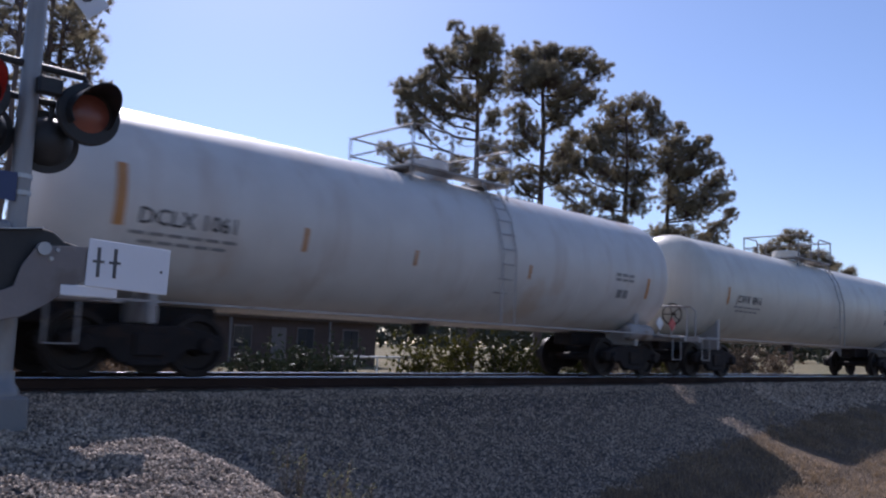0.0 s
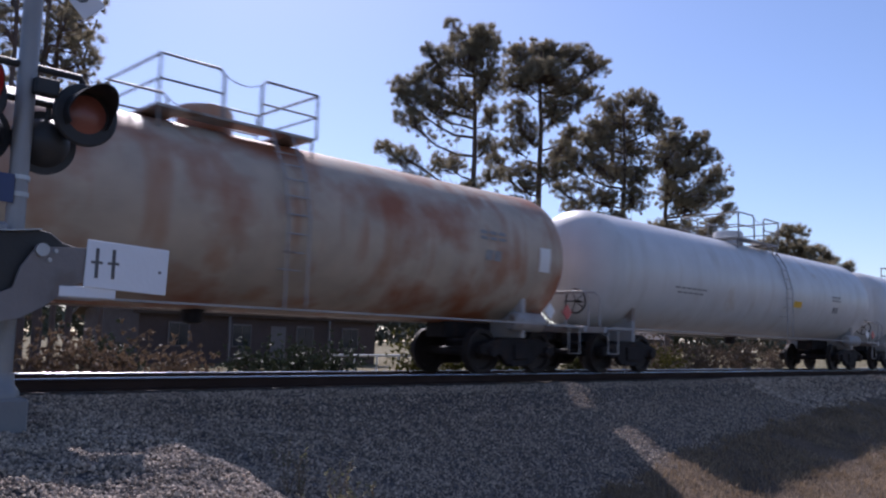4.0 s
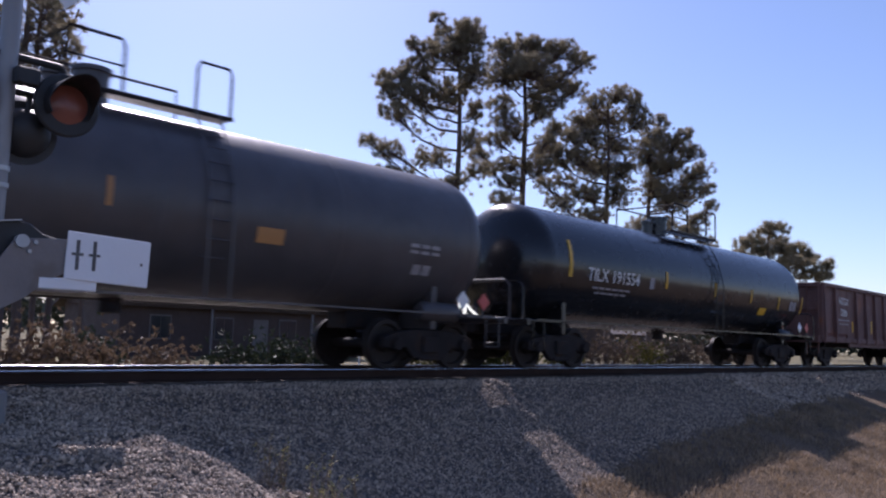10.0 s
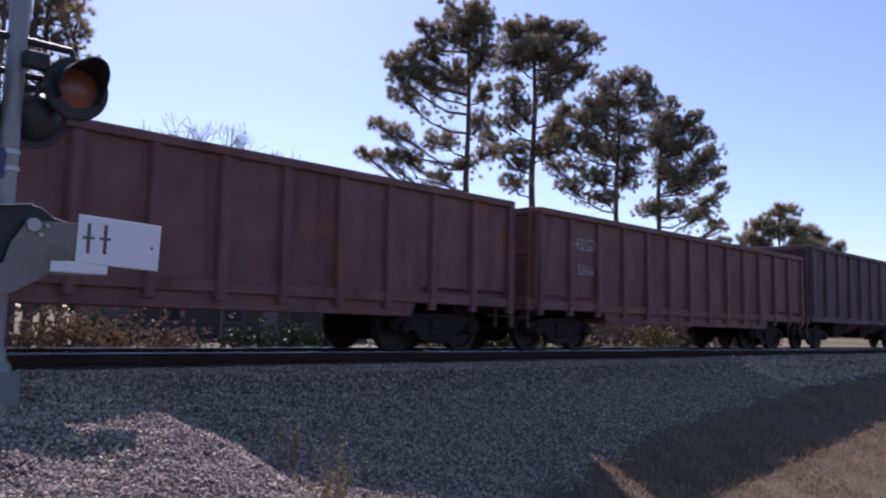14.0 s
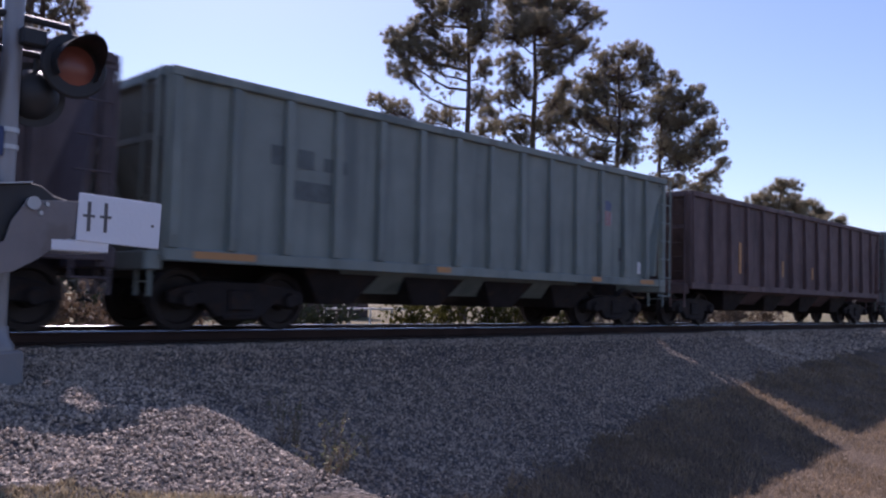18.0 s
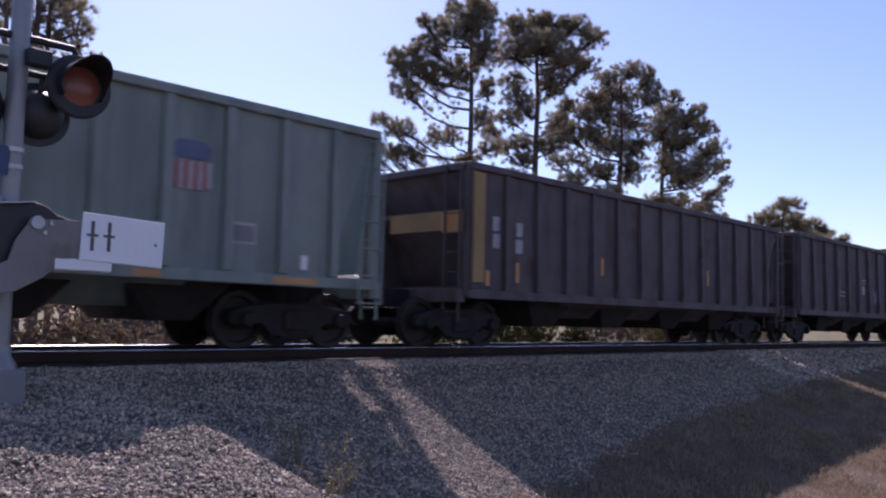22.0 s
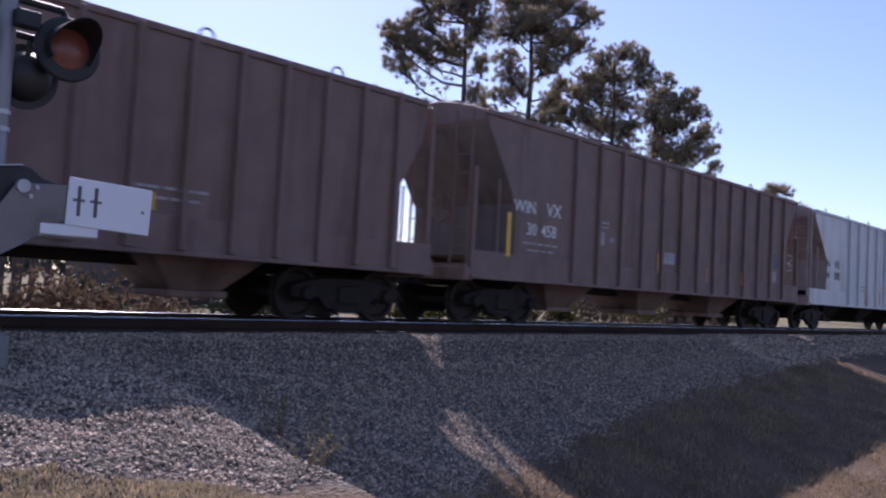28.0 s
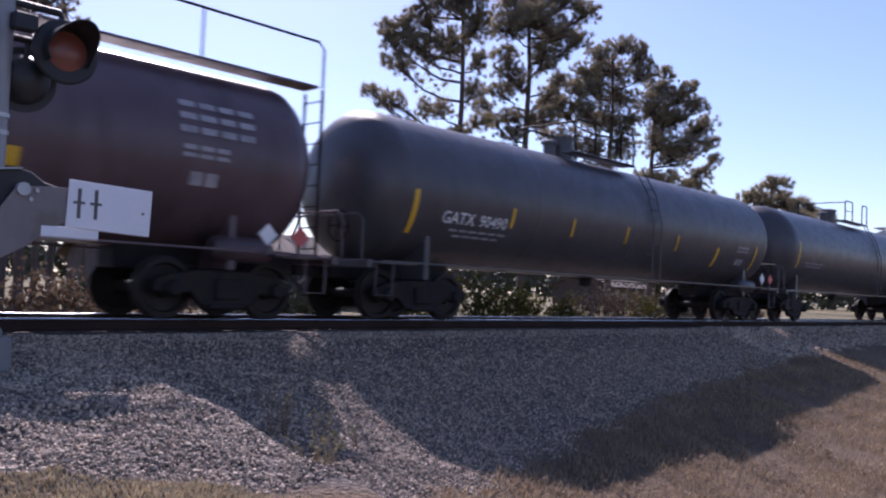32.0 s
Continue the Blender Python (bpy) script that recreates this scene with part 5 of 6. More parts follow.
blades("dry_grass", "dry straw-coloured winter grass in the ditch", 45000, (4.5, 26, 2.0, 9.0), lambda x, y: not is_gravel(x, y) and x > 4.5, 0.105, STRAW, lean=1.0)
scatter("ballast", "stray grey stones at the foot of the gravel", "gravel", 7000, (3.4, 7.0, 3.8, 7.2), 0.012, BALLAST, lambda x, y: not is_gravel(x, y) and y > along(FOOT, x) - 1.5 * abs(noise.noise(Vector((x * 1.7, y * 1.7, 31)))) - 0.35, 1.0)
blades("dry_grass", "thin dry grass at the foot of the gravel", 9000, (3.4, 6.6, 3.6, 6.8), lambda x, y: not is_gravel(x, y), 0.07, STRAW, lean=0.9, width=0.005)
blades("dry_grass", "dry straw-coloured grass on the road verge", 26000, (0.4, 4.6, 3.0, 6.4), lambda x, y: not is_gravel(x, y), 0.06, VERGE)


# ---- crossing signal ----
def crossing_signal(x, y):
    big = 1.3
    z = 0.585 + (ground_z(x * big, y * big) - 0.585) / big
    sig = thing("crossing_signal", "silver crossing signal mast with red flashing lamps and gate arm weight", "crossing signal")
    sig.matrix_basis = pose(x * big, y * big, 0.585 * (1 - big)) @ Matrix.Scale(big, 4)
    part("footing", Geo().box(-0.16, 0.16, -0.16, 0.16, z - 0.2, 0.1).mesh("footing", bevel=0.02), CONCRETE, sig)
    part("mast", Geo().tube([(0, 0, 0.05), (0, 0, 4.2)], 0.072, 20).mesh("mast", smooth=True), ALU, sig)
    part("mast_collar", Geo().lathe([(0.1, 0.13), (0.14, 0.13), (0.2, 0.09), (0.28, 0.085)], 20, axis="z").mesh("mast_collar", smooth=True), ALU, sig)
    for zz in (1.62, 1.75):
        part("clamp_band", Geo().lathe([(zz, 0.074), (zz, 0.082), (zz + 0.035, 0.082), (zz + 0.035, 0.074)], 20, axis="z").mesh("clamp_band"), GALV, sig)
    return sig


SIG = (2.086, 6.774)
sig = crossing_signal(*SIG)


def lamp(parent, x, z, facing, lens):
    """A flashing lamp: black background disc, visor, lens and housing."""
    turn = 0 if facing < 0 else 180
    y0 = -0.12 if facing < 0 else 0.12
    at = pose(x, y0, z, 0, 0, turn)
    disc = part("lamp_background", cached("lamp_disc", lambda: Geo().lathe([(-0.03, 0.17), (-0.03, 0.24), (-0.015, 0.255), (0.005, 0.255), (0.01, 0.17)], 36, axis="y").mesh("lamp_background", smooth=True)), LAMPBLACK, parent, at)

    def visor():
        g = Geo()
        n, v = 22, []
        for i in range(n + 1):
            a = math.radians(-35 + 250 * i / n)
            reach = -0.04 - 0.36 * (0.25 + 0.75 * max(0.0, math.sin(a)))
            for r in (0.178, 0.186):
                v += [(r * math.cos(a), -0.03, r * math.sin(a)), (r * 0.97 * math.cos(a), reach, r * 0.97 * math.sin(a))]
        f = []
        for i in range(n):
            o, q = i * 4, i * 4 + 4
            f += [(o, o + 1, q + 1, q), (o + 2, q + 2, q + 3, o + 3), (o + 1, o + 3, q + 3, q + 1), (o, q, q + 2, o + 2)]
        f += [(0, 2, 3, 1), (n * 4, n * 4 + 1, n * 4 + 3, n * 4 + 2)]
        return g.add(v, f).mesh("visor", smooth=True)
    part("visor", cached("visor", visor), LAMPBLACK, disc)
    part("lens", cached("lens", lambda: Geo().lathe([(-0.075, 0.01), (-0.07, 0.06), (-0.055, 0.11), (-0.03, 0.155), (0.0, 0.16)], 28, axis="y").mesh("lens", smooth=True)), lens, disc)
    part("lamp_housing", cached("lamp_housing", lambda: Geo().lathe([(0.0, 0.2), (0.06, 0.19), (0.14, 0.13), (0.17, 0.05), (0.175, 0.01)], 28, axis="y").mesh("lamp_housing", smooth=True)), LAMPBLACK, disc)


def signal_parts():
    part("lamp_arm", Geo().tube([(-0.44, 0.0, 2.6), (-0.4, 0, 2.66), (0.4, 0, 2.66), (0.44, 0.0, 2.6)], 0.03, 10).tube([(0.42, 0, 2.63), (0.42, 0, 2.33)], 0.025, 8).tube([(-0.42, 0, 2.63), (-0.42, 0, 2.33)], 0.025, 8).mesh("lamp_arm", smooth=True), LAMPBLACK, sig)
    lamp(sig, 0.42, 2.33, -1, DIMLENS)
    lamp(sig, -0.42, 2.33, -1, REDLENS)
    lamp(sig, 0.20, 2.10, 1, DIMLENS)
    lamp(sig, -0.30, 2.10, 1, DIMLENS)
    part("rear_arm", Geo().tube([(-0.3, 0.05, 2.4), (0.3, 0.05, 2.4)], 0.028, 8).tube([(0.2, 0.06, 2.42), (0.2, 0.06, 2.12)], 0.022, 8).mesh("rear_arm", smooth=True), LAMPBLACK, sig)
    part("junction_box", Geo().box(0.02, 0.2, -0.16, -0.06, 2.42, 2.56).mesh("junction_box", bevel=0.015), LAMPBLACK, sig)
    # crossbuck
    for turn, words in ((-45, "RAIL  ROAD"), (45, "CROSSING")):
        blade = part("crossbuck_blade", cached("blade", lambda: Geo().box(-0.62, 0.62, -0.012, 0.0, -0.115, 0.115).mesh("crossbuck_blade", bevel=0.004)), SIGNWHITE, sig, pose(0, -0.085 - (0.014 if turn < 0 else 0), 3.63, 0, -turn, 0))
        for me in WORDS[(words, 0.2)]:
            part("lettering", lettering(me, lambda x, h: (x, -0.016, h - 0.07)), INK, blade)
    part("emergency_sign", Geo().box(-0.26, -0.05, -0.085, -0.075, 1.56, 1.78).mesh("emergency_sign", bevel=0.003), mat("blue sign", (0.03, 0.05, 0.13), 0.5), sig)
    # gate mechanism and counterweight
    part("gate_mechanism", Geo().box(-0.55, -0.09, -0.2, 0.2, 0.75, 1.4).mesh("gate_mechanism", bevel=0.03), ALU, sig)
    arm = [(-0.34, 0.58), (-0.14, 0.66), (-0.01, 0.69), (0.16, 0.79), (0.34, 0.94), (0.46, 1.0), (0.47, 1.25), (0.3, 1.24), (0.06, 1.22), (-0.04, 1.06), (-0.08, 0.91), (-0.14, 0.88), (-0.34, 0.8)]
    part("counterweight_arm", Geo().prism(arm, -0.33, -0.31).mesh("counterweight_arm", bevel=0.004), GATEGREY, sig)
    part("counterweight_arm", Geo().prism(arm, 0.25, 0.27).mesh("counterweight_arm", bevel=0.004), GATEGREY, sig)
    hump = [(-0.36, 0.8), (-0.1, 0.86), (0.1, 1.1), (0.42, 1.16), (0.46, 1.23), (0.27, 1.28), (0.18, 1.345), (0.1, 1.36), (-0.06, 1.335), (-0.2, 1.32), (-0.36, 1.3)]
    part("gear_cover", Geo().prism(hump, -0.27, 0.2).mesh("gear_cover", bevel=0.012), LAMPBLACK, sig)
    part("arm_flange", Geo().prism([(-0.2, 1.325), (-0.06, 1.34), (0.1, 1.365), (0.1, 1.355), (-0.06, 1.33), (-0.2, 1.315)], -0.31, -0.2).mesh("arm_flange"), GALV, sig)
    for bx, bz in ((0.12, 1.19), (0.2, 1.2), (0.16, 1.13)):
        part("bolt", Geo().lathe([(-0.345, 0.005), (-0.345, 0.016), (-0.33, 0.02)], 8, cz=bz, axis="y").mesh("bolt"), GALV, sig, pose(bx, 0, 0))
    part("pivot_bolt", Geo().lathe([(-0.36, 0.01), (-0.36, 0.05), (-0.31, 0.05)], 12, cz=1.2, axis="y").mesh("pivot_bolt"), GALV, sig, pose(0.1, 0, 0))
    plate = part("weight_plate", Geo().prism([(0.415, 0.945), (1.085, 0.915), (1.095, 1.29), (0.425, 1.315)], -0.352, -0.337).mesh("weight_plate", bevel=0.006), SIGNWHITE, sig, label="white plate with two dark slots")
    for x in (0.505, 0.635):
        part("slot", Geo().box(x - 0.013, x + 0.013, -0.357, -0.350, 1.02, 1.25).box(x - 0.045, x + 0.045, -0.356, -0.350, 1.13, 1.15).mesh("slot"), INK, plate)
    part("bolt", Geo().box(1.01, 1.03, -0.357, -0.350, 1.09, 1.11).mesh("bolt"), INK, plate)
    part("weight_block", Geo().box(0.24, 0.68, -0.335, 0.2, 0.86, 0.95).mesh("weight_block", bevel=0.01), SIGNWHITE, sig)
    part("conduit", Geo().tube([(-0.09, 0.03, 0.05), (-0.1, 0.03, 0.8)], 0.02, 6).mesh("conduit"), GALV, sig)


signal_parts()

# ---- trees ----
RIGHT = Vector((0.71, -0.704, 0))
DEEP = Vector((0.704, 0.71, 0))


def tuft_cloud(centres, per, length, width, rng, droop=0.0):
    """Sprays of thin needle blades about each centre."""
    n = len(centres) * per
    c = np.repeat(np.array(centres), per, axis=0)
    d = rng.normal(size=(n, 3))
    d[:, 2] += 0.25 - droop
    d /= np.linalg.norm(d, axis=1)[:, None]
    side = np.cross(d, rng.normal(size=(n, 3)))
    side /= np.linalg.norm(side, axis=1)[:, None]
    ln = length * rng.uniform(0.6, 1.2, (n, 1))
    w = width * rng.uniform(0.7, 1.3, (n, 1))
    v = np.empty((n, 3, 3))
    v[:, 0], v[:, 1], v[:, 2] = c - side * w, c + side * w, c + d * ln
    return v.reshape(-1, 3), np.arange(n * 3).reshape(n, 3)


def pine(x, y, blobs, trunk_r, seed, lean=0.0, dens=27, needle=0.4, width=0.0062, per=85, label="tall pine with a broad crown of dark needle clumps", top=None):
    """Blobs (across, height, half width, half height) are the boughs; each bears rounded tufts of needles on twigs."""
    rng = np.random.default_rng(seed)
    z0 = ground_z(x, y)
    tree = thing("pine_tree", label, "tree", pose(x, y, z0), group="pines beyond the track")
    top = top or max(b[1] for b in blobs) - z0 - 0.5
    g = Geo()
    spine = [Vector((0, 0, -0.2))]
    for k in range(1, 9):
        f = k / 8
        spine.append(RIGHT * (lean * f * f + 0.14 * rng.normal() * f) + DEEP * (0.15 * rng.normal() * f) + Vector((0, 0, top * f)))
    g.tube(spine, trunk_r * 1.1, 10, trunk_r * 0.3)
    tufts, ways = [], []
    for bx, bz, rx, rz in blobs:
        c = RIGHT * bx + DEEP * (rng.uniform(-0.8, 0.8) * max(1.0, rx)) + Vector((0, 0, bz - z0))
        # a limb leaves the trunk below the bough, sags and curves up to it
        h = min(top * 0.96, max(0.3 * top, c.z - 0.38 * abs(bx) - 0.5))
        k = min(7.999, max(0, h / top * 8))
        s = spine[int(k)].lerp(spine[int(k) + 1], k - int(k))
        limb = [s]
        for f in (0.25, 0.5, 0.75):
            limb.append(s.lerp(c, f) + Vector((rng.normal() * 0.17, rng.normal() * 0.17, -0.13 * abs(bx) * math.sin(math.pi * f) + rng.normal() * 0.12)))
        limb.append(c)
        g.tube(limb, 0.035 + 0.028 * abs(bx) ** 0.5, 6, 0.018)
        for f in rng.uniform(0.35, 0.95, int(3 + 2.8 * abs(bx) * (needle < 0.8))):
            k = min(3.999, f * 4)
            w = limb[int(k)].lerp(limb[int(k) + 1], k - int(k)) + Vector(rng.normal(size=3) * 0.5)
            g.tube([limb[int(k)], w], 0.014, 3, 0.006)
            tufts.append(tuple(w))
            ways.append((0.0, 0.0, 0.1))
        m = int(math.pi * rx * rz * dens) + 5
        p = rng.normal(size=(m, 3))
        p[:, 2] = np.where(p[:, 2] < -0.9, -p[:, 2], p[:, 2])
        p /= np.linalg.norm(p, axis=1)[:, None]
        p *= rng.uniform(0.25, 1.12, (m, 1)) ** 0.7
        for q in p:
            o = RIGHT * (q[0] * rx) + DEEP * (q[1] * rx * 0.9) + Vector((0, 0, q[2] * rz))
            w = c + o
            if noise.noise(w * 0.7 + Vector((seed * 7, 0, 0))) < -0.5:
                continue
            r = limb[2].lerp(limb[4], rng.uniform(0.2, 1.0))
            g.tube([r, r.lerp(w, 0.5) + Vector((0, 0, -0.10)), w], 0.02, 3, 0.008)
            tufts.append(tuple(w))
            ways.append(tuple(o.normalized() * 0.45 + Vector((0, 0, 0.35))))
    part("trunk", g.mesh("trunk", smooth=True), BARK, tree)
    n = len(tufts) * per
    c = np.repeat(np.array(tufts), per, axis=0)
    d = rng.normal(size=(n, 3))
    d /= np.linalg.norm(d, axis=1)[:, None]
    d += np.repeat(np.array(ways), per, axis=0)
    d /= np.linalg.norm(d, axis=1)[:, None]
    side = np.cross(d, rng.normal(size=(n, 3)))
    side /= np.linalg.norm(side, axis=1)[:, None]
    size = np.repeat(rng.uniform(0.7, 1.25, len(tufts)), per)[:, None]
    ln = needle * size * rng.uniform(0.75, 1.1, (n, 1))
    start = c - d * needle * 0.15 + rng.normal(size=(n, 3)) * needle * 0.12
    v = np.empty((n, 3, 3))
    v[:, 0], v[:, 1], v[:, 2] = start - side * width, start + side * width, start + d * ln
    me = bpy.data.meshes.new("crown")
    me.from_pydata(v.reshape(-1, 3).tolist(), [], np.arange(n * 3).reshape(n, 3).tolist())
    part("crown", me, NEEDLE, tree)
    return tree


pine(37.39, 35.21, [(-1.6, 20.8, 0.5, 0.4), (-0.2, 20.2, 1.6, 0.9), (-3.2, 19.3, 0.5, 0.6), (-2.0, 18.9, 0.9, 0.8), (0.5, 19.3, 1.2, 1.4), (-0.5, 18.2, 1.7, 1.3), (-2.8, 17.6, 1.1, 1.1), (-4.9, 17.2, 0.7, 0.6), (-3.9, 16.9, 0.8, 0.8), (-4.7, 15.9, 0.8, 0.7), (-3.0, 15.8, 1.4, 0.9), (-4.2, 14.5, 1.1, 0.7), (-1.0, 15.9, 1.6, 1.2), (0.8, 16.9, 1.1, 1.4), (1.1, 15.0, 0.8, 0.7), (-5.7, 12.9, 0.7, 0.5), (-4.4, 12.3, 1.1, 0.6), (-6.5, 10.9, 0.6, 0.4), (-5.3, 10.7, 1.2, 0.6), (-3.9, 10.6, 1.1, 0.6), (-1.6, 11.9, 1.3, 0.7), (-1.6, 9.4, 0.9, 0.5), (0.8, 13.1, 0.7, 0.8), (1.3, 11.2, 0.9, 0.6), (-0.2, 10.4, 0.9, 0.5)], 0.26, 1)
pine(45.13, 36.17, [(0.1, 22.1, 1.8, 0.7), (-1.6, 21.5, 1.1, 0.8), (1.0, 21.4, 1.4, 1.1), (-0.9, 20.4, 1.9, 1.2), (-1.6, 19.0, 1.4, 1.0), (0.3, 19.2, 1.9, 1.2), (-1.7, 17.3, 1.1, 0.7), (-1.5, 15.9, 1.2, 0.6), (-2.2, 14.7, 1.2, 0.6), (-0.7, 15.2, 1.0, 0.8), (1.5, 14.4, 0.9, 1.0), (0.3, 12.6, 0.8, 0.6), (-1.5, 10.3, 1.0, 0.6), (1.4, 12.7, 1.0, 0.8), (-2.4, 12.5, 0.9, 0.5), (-0.9, 12.9, 1.0, 0.7), (1.1, 16.6, 1.0, 0.7), (2.3, 15.7, 0.9, 0.7), (-1.0, 11.5, 0.9, 0.6), (-3.2, 13.6, 0.8, 0.6), (2.6, 21.3, 1.4, 1.1), (4.1, 20.6, 1.0, 0.9), (2.3, 19.2, 1.8, 1.2), (3.7, 18.6, 1.0, 0.6), (1.3, 17.5, 1.6, 0.8)], 0.3, 2)
pine(59.19, 38.21, [(0.6, 21.5, 1.6, 0.9), (2.2, 20.9, 1.1, 1.1), (-1.3, 20.9, 1.4, 0.9), (-0.2, 19.8, 2.4, 1.4), (-2.5, 19.5, 1.3, 0.9), (2.4, 19.3, 1.2, 1.1), (-1.5, 17.9, 1.9, 1.1), (-3.4, 17.9, 1.2, 0.9), (0.7, 17.5, 1.9, 1.3), (-5.0, 16.4, 1.6, 1.2), (-2.8, 16.0, 1.6, 1.1), (-0.7, 15.4, 1.9, 1.3), (1.2, 15.0, 1.3, 1.3), (-3.6, 14.2, 1.2, 0.7), (-4.1, 12.1, 1.3, 0.7), (-2.0, 12.9, 1.6, 0.9), (0.7, 12.8, 1.3, 1.5), (-5.5, 13.6, 0.9, 0.7), (-1.4, 11.1, 1.6, 0.7)], 0.28, 3)
pine(64.17, 37.13, [(1.2, 20.4, 0.8, 0.8), (0.4, 18.8, 1.4, 1.3), (3.0, 19.0, 0.8, 0.8), (2.1, 18.0, 1.7, 1.1), (-0.5, 16.7, 1.7, 1.7), (3.5, 17.3, 1.1, 0.8), (4.9, 16.4, 1.0, 0.7), (1.5, 16.0, 2.0, 1.4), (4.0, 15.4, 1.3, 0.8), (5.6, 14.6, 0.7, 0.5), (3.2, 13.9, 1.7, 1.1), (5.5, 12.7, 0.9, 0.8), (0.1, 13.9, 1.7, 1.4), (1.8, 12.9, 1.7, 1.1), (4.6, 11.6, 1.3, 0.8), (1.3, 10.9, 1.7, 0.8), (3.5, 10.4, 1.4, 0.7), (5.2, 9.6, 1.1, 0.6), (-0.9, 10.8, 1.4, 1.1), (5.5, 8.3, 0.8, 0.4)], 0.28, 4)
pine(127.29, 52.90, [(0.5, 18.8, 2.7, 1.3), (-2.0, 16.4, 3.0, 2.0), (2.0, 16.3, 3.0, 2.0), (4.7, 15.7, 2.2, 1.7), (-5.2, 14.3, 1.5, 1.4), (-2.5, 13.7, 3.0, 1.7), (6.9, 14.3, 1.9, 1.4), (9.4, 13.6, 1.2, 1.1), (3.0, 13.1, 3.9, 1.5), (8.7, 12.1, 1.4, 0.7), (5.9, 12.0, 2.5, 0.9)], 0.35, 5, dens=4.5, needle=1.0, width=0.022, per=90, label="distant round-topped pine beyond the field")
pine(10.2, 30, [(0.5, 10.3, 0.9, 0.7), (-0.5, 10.5, 0.8, 1.0), (1.1, 10.8, 0.4, 0.5), (-1.2, 9.3, 1.2, 0.8), (-1.7, 11.1, 1.2, 1.0), (0.6, 12.4, 1.2, 0.8), (-1.1, 12.7, 1.2, 1.0)], 0.17, 6, dens=13, needle=0.28, width=0.007, per=80, label="slender pine with sparse sunlit branches")


def shrub(x, y, w, h, material, seed, name="shrub", label="yellow-green shrub in winter sun"):
    rng = np.random.default_rng(seed)
    z0 = ground_z(x, y)
    ob = thing(name, label, "shrub", pose(x, y, z0), group="shrubs beyond the track")
    g = Geo()
    cs = []
    for k in range(14):
        a = rng.uniform(0, 6.28)
        tip = Vector((math.cos(a) * w * 0.5 * rng.uniform(0.2, 1), math.sin(a) * w * 0.5 * rng.uniform(0.2, 1), h * rng.uniform(0.5, 1)))
        g.tube([(0, 0, -0.05), tip * 0.5 + Vector((0, 0, 0.1 * h)), tip], 0.02, 4, 0.006)
        for q in range(int(26 * max(1, w * h / 4))):
            cs.append(tuple(tip * rng.uniform(0.35, 1.05) + Vector(rng.normal(size=3) * 0.16 * w)))
    cs = [(a, b, max(0.05, c)) for a, b, c in cs]
    part("stem", g.mesh("stem"), TWIG, ob)
    v, f = tuft_cloud(cs, 5, 0.16, 0.05, rng)
    me = bpy.data.meshes.new("foliage")
    me.from_pydata(v.tolist(), [], f.tolist())
    part("foliage", me, material, ob)


for i, (x, y, w, h, m) in enumerate(((22.5, 24, 2.2, 1.8, LEAFY), (24.3, 24, 2.4, 2.0, LEAFY), (26.6, 23.5, 2.2, 1.9, LEAFY), (28.8, 24, 2.4, 1.7, LEAFY), (30.9, 24.5, 2.2, 1.5, LEAFY), (33.0, 24, 2.0, 1.3, LEAFY), (18.4, 24, 2.2, 1.2, HEDGE), (16.8, 24, 2.2, 1.25, HEDGE), (15.2, 23.8, 2.0, 1.1, HEDGE), (13.3, 25.5, 2.4, 0.9, DRYLEAF), (11.0, 26, 2.0, 1.1, HEDGE), (8.4, 23, 2.4, 1.6, DRYLEAF), (6.4, 22.5, 2.4, 1.6, DRYLEAF), (10.2, 23.5, 2.2, 1.5, DRYLEAF), (4.4, 22.5, 2.4, 1.5, HEDGE), (36.5, 25, 2.6, 1.6, DRYLEAF), (40.5, 26, 3.0, 1.9, DRYLEAF), (43.5, 25.5, 3.0, 1.5, LEAFY), (46.5, 27, 3.0, 2.0, DRYLEAF), (50.0, 27, 3.0, 1.7, DRYLEAF), (54.0, 28, 3.2, 2.0, DRYLEAF), (58.5, 28, 3.2, 1.8, DRYLEAF), (63, 30, 3.5, 1.9, DRYLEAF), (69, 30, 3.5, 1.9, DRYLEAF))):
    shrub(x, y, w, h, m, 40 + i, label="yellow-green shrub in winter sun" if m is LEAFY else "clipped dark hedge with glinting leaves" if m is HEDGE else "brown leafless winter shrub")


def bare_tree(x, y, h, seed, spread=0.45):
    rng = np.random.default_rng(seed)
    z0 = ground_z(x, y)
    tree = thing("bare_tree", "leafless grey winter tree with fine twigs", "tree", pose(x, y, z0), group="bare trees beyond the track")
    g = Geo()

    def grow(p, d, ln, r, depth):
        e = p + d * ln
        g.tube([p, e], r, 5 if depth < 3 else 3, r * 0.67)
        if depth == 6:
            return
        for k in range(2 if depth < 2 else 3):
            nd = (d + Vector(rng.normal(size=3)) * spread + Vector((0, 0, 0.12))).normalized()
            grow(e, nd, ln * rng.uniform(0.62, 0.85), r * 0.67, depth + 1)
    grow(Vector((0, 0, -0.1)), Vector((0, 0, 1)), h * 0.3, h * 0.012, 0)
    part("trunk", g.mesh("trunk"), TWIG, tree)


bare_tree(22.6, 45, 12.3, 71, 0.36)
bare_tree(24.0, 45, 11.4, 75, 0.36)
bare_tree(27.0, 45, 11.0, 72, 0.36)
bare_tree(29.6, 46, 11.2, 73, 0.36)
bare_tree(21.5, 45, 10.2, 74, 0.36)
bare_tree(28.3, 45, 11.8, 76, 0.42)
bare_tree(31.2, 44.5, 10.8, 78, 0.42)


